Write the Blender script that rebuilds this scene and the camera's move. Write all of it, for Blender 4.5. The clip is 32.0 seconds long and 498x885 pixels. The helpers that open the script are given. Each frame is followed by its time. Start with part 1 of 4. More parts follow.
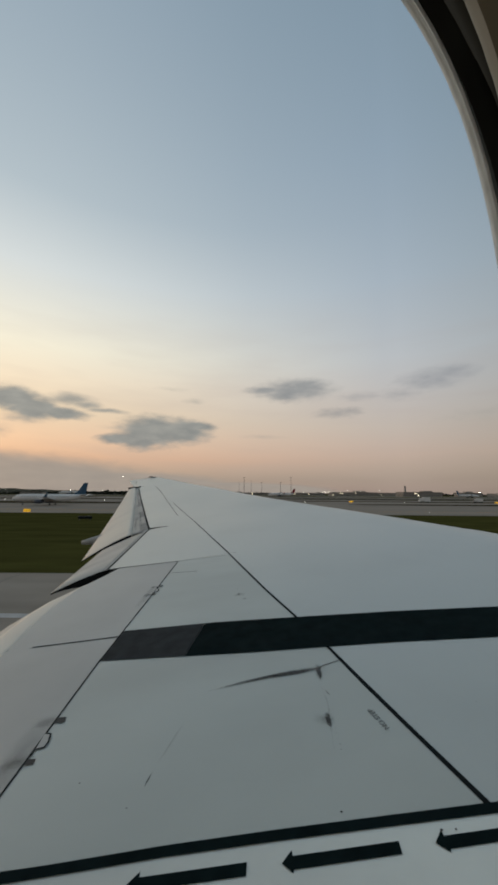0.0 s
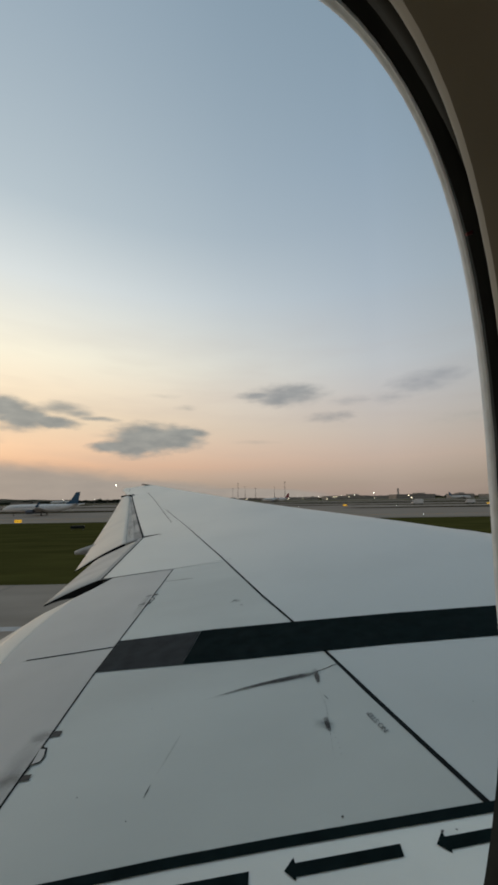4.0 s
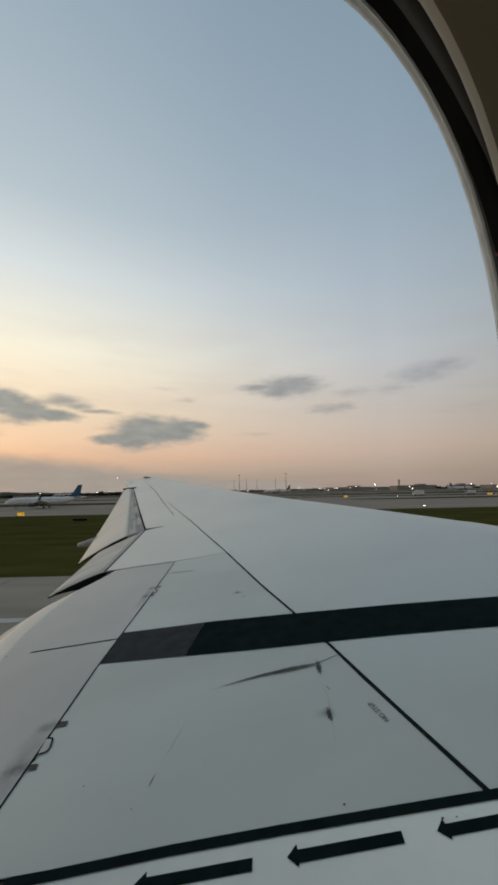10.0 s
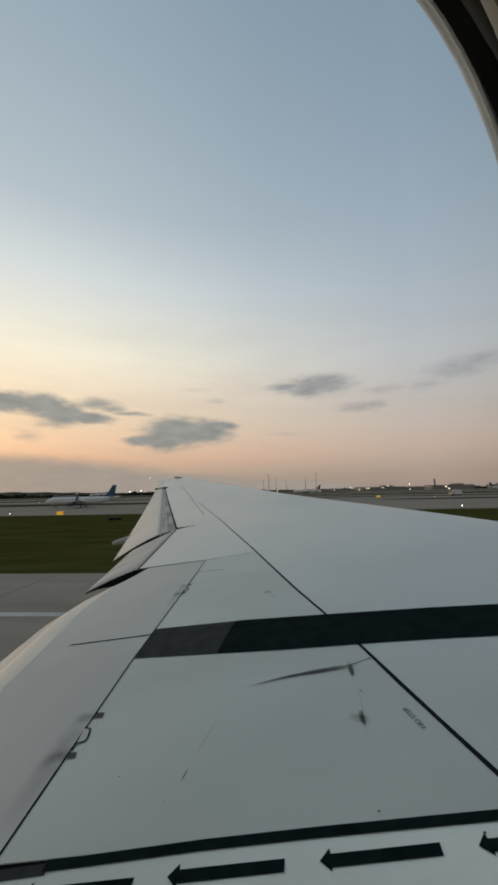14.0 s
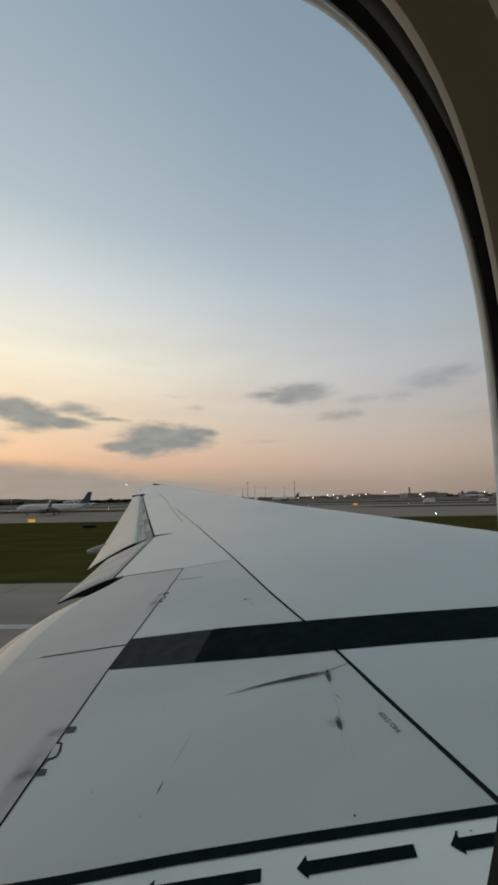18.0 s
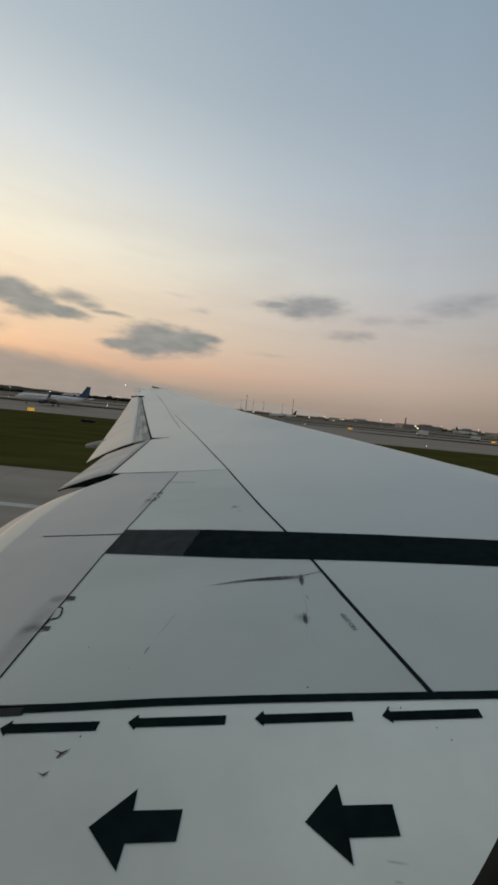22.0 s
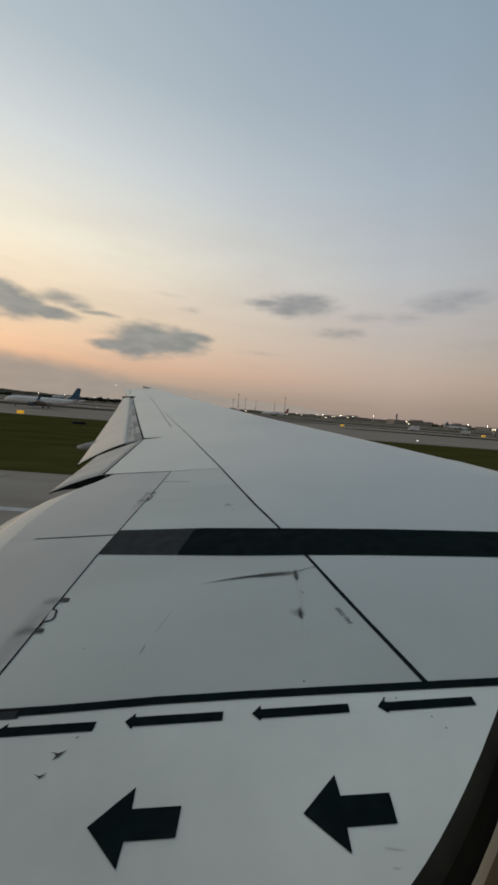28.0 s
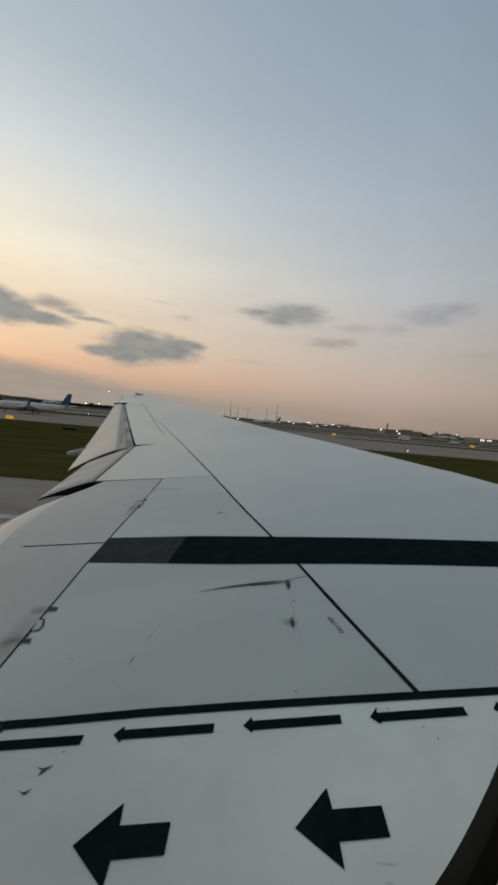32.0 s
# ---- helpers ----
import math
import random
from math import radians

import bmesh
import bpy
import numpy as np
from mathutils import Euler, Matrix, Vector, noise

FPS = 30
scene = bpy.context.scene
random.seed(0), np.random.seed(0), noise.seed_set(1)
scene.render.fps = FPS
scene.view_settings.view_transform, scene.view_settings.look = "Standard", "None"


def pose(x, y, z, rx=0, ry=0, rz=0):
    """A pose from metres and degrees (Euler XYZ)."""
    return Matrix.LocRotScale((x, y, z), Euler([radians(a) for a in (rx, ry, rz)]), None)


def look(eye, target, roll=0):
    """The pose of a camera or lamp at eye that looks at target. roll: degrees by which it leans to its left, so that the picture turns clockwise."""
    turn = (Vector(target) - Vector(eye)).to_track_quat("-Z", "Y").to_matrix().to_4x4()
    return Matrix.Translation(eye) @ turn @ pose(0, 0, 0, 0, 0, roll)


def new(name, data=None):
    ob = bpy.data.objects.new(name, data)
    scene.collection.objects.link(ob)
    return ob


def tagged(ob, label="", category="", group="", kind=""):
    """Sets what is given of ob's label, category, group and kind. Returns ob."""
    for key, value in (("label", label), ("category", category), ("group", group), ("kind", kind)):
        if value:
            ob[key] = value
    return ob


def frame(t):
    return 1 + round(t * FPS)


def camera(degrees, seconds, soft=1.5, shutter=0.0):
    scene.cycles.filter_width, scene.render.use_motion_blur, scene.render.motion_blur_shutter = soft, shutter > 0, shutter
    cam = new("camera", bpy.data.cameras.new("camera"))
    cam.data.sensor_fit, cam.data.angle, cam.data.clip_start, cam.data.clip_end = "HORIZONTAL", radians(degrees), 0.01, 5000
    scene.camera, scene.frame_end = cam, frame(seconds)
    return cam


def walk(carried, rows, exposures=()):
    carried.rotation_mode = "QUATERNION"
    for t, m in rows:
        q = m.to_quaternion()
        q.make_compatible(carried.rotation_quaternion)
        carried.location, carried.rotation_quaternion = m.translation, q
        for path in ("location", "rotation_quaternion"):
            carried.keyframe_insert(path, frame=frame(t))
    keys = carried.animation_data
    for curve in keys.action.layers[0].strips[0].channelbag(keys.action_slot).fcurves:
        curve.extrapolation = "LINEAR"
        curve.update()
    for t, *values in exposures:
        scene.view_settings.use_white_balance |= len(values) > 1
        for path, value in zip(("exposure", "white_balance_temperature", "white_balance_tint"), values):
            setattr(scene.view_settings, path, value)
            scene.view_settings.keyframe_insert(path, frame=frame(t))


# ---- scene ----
# The camera is held by a seated passenger's window; x runs towards the nose, y out along the wing.
cam = camera(68.07, 32.0, soft=3.2)
PATH = [
    (0, pose(-0.0000, 0.0000, 5.4000, 97.80, -0.42, -0.05)),
    (0.5, pose(0.0042, 0.0010, 5.3993, 97.75, -0.48, 0.01)),
    (1, pose(0.0029, 0.0034, 5.4013, 97.55, -0.51, 0.02)),
    (1.5, pose(0.0033, 0.0023, 5.4028, 97.58, -0.64, 0.01)),
    (2, pose(0.0011, 0.0011, 5.4012, 97.84, -0.35, -0.26)),
    (2.5, pose(0.0063, -0.0006, 5.3975, 98.16, 0.58, -0.70)),
    (4.5, pose(-0.0053, -0.0139, 5.3983, 98.85, 0.83, -0.98)),
    (5, pose(-0.0053, -0.0125, 5.4021, 99.04, 0.22, -0.29)),
    (5.5, pose(-0.0001, -0.0095, 5.4112, 98.71, 0.15, 0.08)),
    (6, pose(-0.0070, -0.0109, 5.3999, 98.85, 0.26, -0.65)),
    (6.5, pose(0.0031, -0.0110, 5.3940, 99.22, 1.03, -0.36)),
    (7, pose(-0.0022, -0.0147, 5.3957, 98.77, 1.84, -0.70)),
    (7.5, pose(-0.0004, -0.0116, 5.3989, 98.60, 2.30, -0.54)),
    (8, pose(-0.0009, -0.0105, 5.3944, 98.38, 1.71, -0.38)),
    (8.5, pose(-0.0013, -0.0133, 5.4030, 97.93, 1.08, -0.75)),
    (9, pose(-0.0076, -0.0120, 5.3985, 98.17, 0.75, -0.56)),
    (9.5, pose(0.0014, -0.0051, 5.3918, 97.93, 1.03, -1.51)),
    (10, pose(-0.0060, -0.0074, 5.4104, 97.42, 1.09, -0.78)),
    (10.5, pose(0.0021, -0.0119, 5.3947, 97.96, 2.06, -1.63)),
    (11, pose(0.0051, -0.0061, 5.3927, 97.95, 2.97, 0.10)),
    (11.5, pose(0.0060, -0.0031, 5.3903, 97.98, 3.79, -0.04)),
    (12, pose(0.0060, -0.0069, 5.3852, 98.14, 4.01, -0.01)),
    (12.5, pose(0.0011, -0.0058, 5.3910, 98.57, 4.11, 0.07)),
    (13, pose(0.0070, -0.0131, 5.3848, 98.39, 4.49, -0.40)),
    (13.5, pose(0.0068, -0.0085, 5.3944, 98.29, 3.49, 0.91)),
    (14, pose(0.0010, -0.0009, 5.4030, 97.49, 1.14, 3.78)),
    (14.5, pose(0.0099, 0.0065, 5.4099, 97.10, -0.13, 6.67)),
    (16.5, pose(-0.0027, -0.0107, 5.3982, 98.40, 2.42, 3.55)),
    (17, pose(0.0007, -0.0129, 5.3931, 98.59, 2.31, 2.90)),
    (17.5, pose(-0.0112, -0.0139, 5.4064, 98.19, 1.26, 2.88)),
    (18, pose(-0.0054, -0.0182, 5.3966, 98.57, 0.96, 0.53)),
    (18.5, pose(-0.0089, -0.0167, 5.4043, 98.65, 0.88, 1.84)),
    (19, pose(-0.0090, -0.0129, 5.4014, 98.91, 0.67, 2.49)),
    (19.5, pose(-0.0097, -0.0149, 5.4090, 98.36, 0.80, 2.00)),
    (20, pose(-0.0003, -0.0155, 5.3952, 97.68, 0.32, 1.92)),
    (20.5, pose(-0.0179, -0.0078, 5.4081, 92.01, -0.93, 0.16)),
    (21, pose(-0.0088, -0.0042, 5.4093, 89.22, -2.86, 0.99)),
    (21.5, pose(-0.0274, 0.0003, 5.4287, 86.66, -4.51, 1.57)),
    (22, pose(-0.0217, -0.0002, 5.4296, 85.13, -5.42, 0.18)),
    (22.5, pose(-0.0008, -0.0046, 5.4137, 84.83, -5.50, 0.03)),
    (23, pose(-0.0284, -0.0023, 5.4378, 83.59, -5.67, 0.03)),
    (23.5, pose(-0.0200, -0.0023, 5.4234, 84.86, -5.84, -1.37)),
    (24, pose(-0.0210, -0.0045, 5.4226, 85.24, -5.43, -0.97)),
    (24.5, pose(-0.0163, -0.0035, 5.4254, 84.48, -5.42, -2.93)),
    (25, pose(-0.0241, -0.0070, 5.4314, 84.63, -5.13, -2.88)),
    (25.5, pose(-0.0146, -0.0037, 5.4206, 85.12, -4.78, -2.02)),
    (27.5, pose(-0.0180, 0.0004, 5.4256, 84.39, -5.19, -0.98)),
    (28, pose(-0.0150, -0.0029, 5.4173, 85.03, -4.38, -1.03)),
    (28.5, pose(-0.0203, -0.0023, 5.4205, 84.96, -4.42, -1.13)),
    (29, pose(-0.0182, -0.0019, 5.4230, 84.70, -5.02, -0.50)),
    (29.5, pose(-0.0269, 0.0019, 5.4325, 84.34, -5.90, -0.26)),
    (30, pose(-0.0175, 0.0005, 5.4233, 84.69, -6.15, -0.46)),
    (30.5, pose(-0.0276, 0.0006, 5.4325, 84.04, -6.09, -0.54)),
    (31, pose(-0.0153, 0.0029, 5.4242, 84.41, -5.94, -0.71)),
    (31.5, pose(-0.0249, -0.0001, 5.4228, 85.15, -5.44, -1.15)),
    (32, pose(-0.0268, -0.0063, 5.4173, 86.35, -5.05, -2.27)),
]
walk(cam, PATH, [(0, -0.05, 6540, 10.2), (2.5, -0.05, 6540, 10.2), (5, 0.05, 6540, 10.2), (6.4, 0.0, 6540, 10.2), (7.6, 0.07, 6540, 10.2), (10, 0.02, 6540, 10.2), (13, 0.09, 6540, 10.2), (14, -0.04, 6540, 10.2), (20, -0.04, 6540, 10.2), (22, -0.06, 6600, 11.4), (32, -0.06, 6600, 11.4)])

# ---- world and light ----
EZ = 5.4   # eye height above the ground


def lin(r, g, b):
    return tuple((c / 255 / 12.92) if c <= 10 else ((c / 255 + 0.055) / 1.055) ** 2.4 for c in (r, g, b)) + (1,)


def ramp(nt, stops, fac, mode="LINEAR"):
    n = nt.nodes.new("ShaderNodeValToRGB")
    n.color_ramp.interpolation = mode
    els = n.color_ramp.elements
    while len(els) < len(stops):
        els.new(0.5)
    for e, (p, c) in zip(els, stops):
        e.position, e.color = p, c
    nt.links.new(fac, n.inputs[0])
    return n.outputs[0]


def math_node(nt, op, a, b=None, clamp=False):
    n = nt.nodes.new("ShaderNodeMath")
    n.operation, n.use_clamp = op, clamp
    for i, v in enumerate((a, b)):
        if v is None:
            continue
        if isinstance(v, (int, float)):
            n.inputs[i].default_value = v
        else:
            nt.links.new(v, n.inputs[i])
    return n.outputs[0]


def mix_color(nt, fac, a, b, blend="MIX"):
    n = nt.nodes.new("ShaderNodeMix")
    n.data_type, n.blend_type = "RGBA", blend
    for sock, v in ((n.inputs[0], fac), (n.inputs[6], a), (n.inputs[7], b)):
        if isinstance(v, (int, float, tuple)):
            sock.default_value = v
        else:
            nt.links.new(v, sock)
    return n.outputs[2]


SUN_AZ, SUN_EL = -52.0, 4.0
world = bpy.data.worlds.new("dusk_sky")
scene.world = world
world.use_nodes = True
wn = world.node_tree
wn.nodes.clear()
coord = wn.nodes.new("ShaderNodeTexCoord")
sep = wn.nodes.new("ShaderNodeSeparateXYZ")
wn.links.new(coord.outputs["Generated"], sep.inputs[0])
height = math_node(wn, "MAXIMUM", sep.outputs[2], 0.0)
away = ramp(wn, [(0.0, lin(156, 141, 133)), (0.035, lin(161, 146, 138)), (0.10, lin(187, 167, 156)), (0.17, lin(189, 178, 170)), (0.25, lin(187, 184, 183)), (0.335, lin(182, 187, 192)), (0.5, lin(164, 178, 190)),
                 (0.70, lin(143, 162, 178)), (0.86, lin(127, 148, 164)), (1.0, lin(118, 137, 156))], height)
toward = ramp(wn, [(0.0, lin(146, 133, 127)), (0.04, lin(160, 144, 136)), (0.085, lin(215, 169, 142)), (0.13, lin(233, 193, 160)), (0.19, lin(235, 209, 176)), (0.27, lin(246, 228, 199)), (0.335, lin(248, 240, 216)),
                   (0.49, lin(217, 223, 222)), (0.615, lin(182, 195, 202)), (0.85, lin(149, 167, 181)), (1.0, lin(122, 141, 160))], height)
flat = wn.nodes.new("ShaderNodeVectorMath")
flat.operation = "MULTIPLY"
flat.inputs[1].default_value = (1, 1, 0)
wn.links.new(coord.outputs["Generated"], flat.inputs[0])
unit = wn.nodes.new("ShaderNodeVectorMath")
unit.operation = "NORMALIZE"
wn.links.new(flat.outputs[0], unit.inputs[0])
dot = wn.nodes.new("ShaderNodeVectorMath")
dot.operation = "DOT_PRODUCT"
dot.inputs[1].default_value = (math.sin(radians(SUN_AZ)), math.cos(radians(SUN_AZ)), 0)
wn.links.new(unit.outputs[0], dot.inputs[0])
side = ramp(wn, [(0.0, (0, 0, 0, 1)), (0.3, (0.06, 0.06, 0.06, 1)), (0.62, (0.42, 0.42, 0.42, 1)), (0.93, (0.95, 0.95, 0.95, 1)), (1.0, (1, 1, 1, 1))],
            math_node(wn, "MAXIMUM", dot.outputs["Value"], 0.0))
glow = mix_color(wn, side, away, toward)
streak_map = wn.nodes.new("ShaderNodeMapping")
streak_map.inputs["Scale"].default_value = (2.4, 2.4, 13.0)
wn.links.new(coord.outputs["Generated"], streak_map.inputs[0])
streak = wn.nodes.new("ShaderNodeTexNoise")
streak.inputs["Scale"].default_value, streak.inputs["Detail"].default_value = 1.6, 3.0
wn.links.new(streak_map.outputs[0], streak.inputs["Vector"])
low = ramp(wn, [(0.0, (1, 1, 1, 1)), (0.30, (0.8, 0.8, 0.8, 1)), (0.5, (0, 0, 0, 1))], height)
amount = math_node(wn, "MULTIPLY", ramp(wn, [(0.45, (0, 0, 0, 1)), (0.72, (0.20, 0.20, 0.20, 1))], streak.outputs[0]), low)
glow = mix_color(wn, amount, glow, lin(176, 160, 154))
dim = ramp(wn, [(0.0, (0.75, 0.78, 0.765, 1)), (0.38, (1, 1, 1, 1))], math_node(wn, "ADD", dot.outputs["Value"], 0.12, clamp=True))
glow = mix_color(wn, 1.0, glow, dim, "MULTIPLY")
back = wn.nodes.new("ShaderNodeBackground")
wn.links.new(glow, back.inputs[0])
back.inputs[1].default_value = 0.97
sky = wn.nodes.new("ShaderNodeTexSky")
sky.sky_type, sky.sun_disc, sky.sun_elevation, sky.sun_rotation = "NISHITA", False, radians(SUN_EL), radians(SUN_AZ)
sky_back = wn.nodes.new("ShaderNodeBackground")
wn.links.new(sky.outputs[0], sky_back.inputs[0])
sky_back.inputs[1].default_value = 0.02
both = wn.nodes.new("ShaderNodeAddShader")
wn.links.new(back.outputs[0], both.inputs[0])
wn.links.new(sky_back.outputs[0], both.inputs[1])
wout = wn.nodes.new("ShaderNodeOutputWorld")
wn.links.new(both.outputs[0], wout.inputs[0])

sun_lamp = bpy.data.lights.new("low_sun", "SUN")
sun_lamp.energy, sun_lamp.angle, sun_lamp.color = 0.3, radians(12), (1.0, 0.78, 0.58)
sun = new("low_sun", sun_lamp)
sun.matrix_world = look((math.sin(radians(SUN_AZ)) * 100, math.cos(radians(SUN_AZ)) * 100, math.tan(radians(SUN_EL)) * 100), (0, 0, 0))


# ---- materials ----
def material(name, color, rough=0.5, metal=0.0, vary=0.0, scale=6.0, stain=0.0, stain_scale=0.8, bump=0.0, bump_scale=60.0, coat=0.0, spec=0.5, emit=None, power=0.0, random_tint=0.0, aft_shade=0.0, stretch=(1, 1, 1), tint=(0.25, 0.24, 0.22, 1)):
    m = bpy.data.materials.new(name)
    m.use_nodes = True
    nt = m.node_tree
    b = nt.nodes["Principled BSDF"]
    b.inputs["Roughness"].default_value, b.inputs["Metallic"].default_value = rough, metal
    b.inputs["Coat Weight"].default_value, b.inputs["Specular IOR Level"].default_value = coat, spec
    col = color
    tc = nt.nodes.new("ShaderNodeTexCoord")
    mp = nt.nodes.new("ShaderNodeMapping")
    mp.inputs["Scale"].default_value = stretch
    nt.links.new(tc.outputs["Object"], mp.inputs[0])

    def noisy(s, detail=4.0):
        n = nt.nodes.new("ShaderNodeTexNoise")
        n.inputs["Scale"].default_value, n.inputs["Detail"].default_value = s, detail
        nt.links.new(mp.outputs[0], n.inputs["Vector"])
        return n.outputs[0]
    if vary:
        lo = tuple(c * (1 - vary) for c in color[:3]) + (1,)
        hi = tuple(min(1, c * (1 + vary)) for c in color[:3]) + (1,)
        col = ramp(nt, [(0.3, lo), (0.7, hi)], noisy(scale))
    if stain:
        f = ramp(nt, [(0.48, (0, 0, 0, 1)), (0.75, (stain, stain, stain, 1))], noisy(stain_scale, 6.0))
        col = mix_color(nt, f, col, tint)
    # shade painted into the colour, darker towards the tail
    if aft_shade:
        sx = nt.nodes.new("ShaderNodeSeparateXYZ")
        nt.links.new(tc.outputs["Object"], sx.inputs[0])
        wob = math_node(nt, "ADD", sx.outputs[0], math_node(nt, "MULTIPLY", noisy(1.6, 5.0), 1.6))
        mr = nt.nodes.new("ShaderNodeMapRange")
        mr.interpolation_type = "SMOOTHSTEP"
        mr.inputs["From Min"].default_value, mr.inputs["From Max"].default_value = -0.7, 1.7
        mr.inputs["To Min"].default_value, mr.inputs["To Max"].default_value = aft_shade, 0.0
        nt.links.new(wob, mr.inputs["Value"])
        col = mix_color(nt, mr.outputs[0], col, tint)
    if random_tint:
        oi = nt.nodes.new("ShaderNodeObjectInfo")
        v = math_node(nt, "MULTIPLY_ADD", oi.outputs["Random"], random_tint)
        nt.nodes[-1].inputs[2].default_value = 1 - random_tint / 2
        hs = nt.nodes.new("ShaderNodeHueSaturation")
        nt.links.new(v, hs.inputs["Value"])
        if isinstance(col, tuple):
            hs.inputs["Color"].default_value = col
        else:
            nt.links.new(col, hs.inputs["Color"])
        col = hs.outputs[0]
    if isinstance(col, tuple):
        b.inputs["Base Color"].default_value = col
    else:
        nt.links.new(col, b.inputs["Base Color"])
    if vary or stain:
        r = nt.nodes.new("ShaderNodeMapRange")
        r.inputs["To Min"].default_value, r.inputs["To Max"].default_value = max(0, rough - 0.08), min(1, rough + 0.1)
        nt.links.new(noisy(scale * 0.6), r.inputs["Value"])
        nt.links.new(r.outputs[0], b.inputs["Roughness"])
    if bump:
        bp = nt.nodes.new("ShaderNodeBump")
        bp.inputs["Strength"].default_value, bp.inputs["Distance"].default_value = bump, 0.01
        nt.links.new(noisy(bump_scale), bp.inputs["Height"])
        nt.links.new(bp.outputs[0], b.inputs["Normal"])
    if emit:
        b.inputs["Emission Color"].default_value, b.inputs["Emission Strength"].default_value = emit, power
    return m


def grey(v, warm=0.0):
    return (v * (1 + warm), v, v * (1 - warm), 1)


M_SKIN = material("grey_wing_paint", (0.470, 0.494, 0.464, 1), 0.40, vary=0.05, scale=1.3, stain=0.14, stain_scale=1.1, bump=0.03, bump_scale=2.0, stretch=(0.5, 1.2, 1))
# The fairing's dimmer aft end is put into its paint as shade.
M_ROOT = material("white_fairing_paint", (0.745, 0.765, 0.715, 1), 0.34, aft_shade=0.42, vary=0.04, scale=2.0, stain=0.14, stain_scale=1.7, bump=0.02, bump_scale=3.0)
M_OUTER = material("pale_wing_paint", (0.503, 0.529, 0.508, 1), 0.31, vary=0.05, scale=0.7, stain=0.1, stain_scale=0.7)
# Flap base colour is warmed with the glow of the low sun.
M_FLAP = material("flap_paint", (0.80, 0.715, 0.61, 1), 0.6, spec=0.2, vary=0.03, scale=0.8, stain=0.14, stain_scale=0.9)
# Stained flap body, toned down in colour for shade behind the nose.
M_FLAP_SHADED = material("shaded_flap_paint", (0.64, 0.585, 0.515, 1), 0.6, spec=0.2, vary=0.08, scale=1.4, stain=0.3, stain_scale=1.2, tint=(0.25, 0.22, 0.19, 1))
M_FLAPERON = material("worn_flaperon_paint", (0.56, 0.53, 0.485, 1), 0.6, spec=0.2, vary=0.14, scale=1.2, stain=0.45, stain_scale=2.4, tint=(0.17, 0.16, 0.15, 1), stretch=(0.4, 2.2, 1))
# Aft panels take a darker, slightly warmer grey than the box skin.
M_SPOILER = material("aft_panel_grey", (0.432, 0.425, 0.405, 1), 0.42, vary=0.05, scale=1.1, stain=0.16, stain_scale=1.3, bump=0.02, bump_scale=2.0)
M_COVE = material("cove_grey", (0.37, 0.355, 0.33, 1), 0.6, vary=0.12, scale=2.0, stain=0.5, stain_scale=2.0, tint=(0.08, 0.075, 0.07, 1))
M_COVE_PALE = material("pale_cove_paint", (0.44, 0.415, 0.38, 1), 0.6, vary=0.15, scale=3.0, stain=0.3, stain_scale=3.0, tint=(0.2, 0.19, 0.18, 1))
M_COVE_DARK = material("sooty_cove_paint", (0.26, 0.25, 0.23, 1), 0.65, vary=0.25, scale=3.0, stain=0.4, stain_scale=2.5, tint=(0.07, 0.065, 0.06, 1))
M_DARK = material("sealant_and_shadow_black", (0.013, 0.016, 0.017, 1), 0.85, vary=0.2, scale=20, spec=0.04)
M_SUB = material("substructure_and_shade_dark", (0.012, 0.012, 0.012, 1), 0.85, spec=0.05)
M_BLACK = material("black_walkway_paint", (0.007, 0.0135, 0.0142, 1), 0.9, spec=0.02, vary=0.25, scale=9, stain=0.25, stain_scale=5, tint=(0.021, 0.027, 0.028, 1), bump=0.15, bump_scale=300)
M_PATCH = material("worn_grey_walkway_paint", (0.036, 0.039, 0.041, 1), 0.85, spec=0.08, vary=0.2, scale=8, bump=0.15, bump_scale=300)
M_METAL = material("hinge_metal", (0.026, 0.027, 0.027, 1), 0.7, metal=0.0, vary=0.2, scale=20)
M_ASPHALT = material("worn_concrete", spec=0.0, color=(0.315, 0.272, 0.228, 1), rough=0.95, vary=0.18, scale=0.25, stain=0.35, stain_scale=0.06, tint=(0.09, 0.085, 0.08, 1), bump=0.3, bump_scale=20, stretch=(0.35, 1, 1))
M_CONCRETE = material("pale_concrete", spec=0.0, color=(0.300, 0.255, 0.212, 1), rough=0.95, vary=0.12, scale=0.08, stain=0.3, stain_scale=0.03, tint=(0.12, 0.115, 0.11, 1), stretch=(0.3, 1, 1))
M_GRASS = material("mown_grass", (0.060, 0.057, 0.017, 1), 0.95, vary=0.28, scale=0.35, stain=0.5, stain_scale=0.05, tint=(0.064, 0.060, 0.017, 1), bump=0.6, bump_scale=6, stretch=(0.25, 1, 1), spec=0.0)
# Far island grass, dulled in its base colour to stand for haze.
M_FAR_GRASS = material("far_hazed_grass", (0.062, 0.050, 0.031, 1), 0.95, vary=0.25, scale=0.2, stain=0.4, stain_scale=0.04, tint=(0.045, 0.043, 0.022, 1), stretch=(0.25, 1, 1), spec=0.0)
M_LINE = material("white_runway_paint", grey(0.42), 0.7, vary=0.12, scale=1.2)
M_YLINE = material("yellow_taxi_paint", (0.50, 0.24, 0.03, 1), 0.7, vary=0.15, scale=1.2)
M_JOINT = material("dark_joint_tar", grey(0.035), 0.8)
M_TREE = material("dark_foliage", (0.020, 0.024, 0.014, 1), 0.9, vary=0.4, scale=0.4, random_tint=0.4, spec=0.1)
# Haze over the far trees is painted into this paler base colour.
M_FARTREE = material("far_hazed_scrub", (0.055, 0.052, 0.040, 1), 0.9, vary=0.4, scale=0.2, random_tint=0.4, spec=0.1)
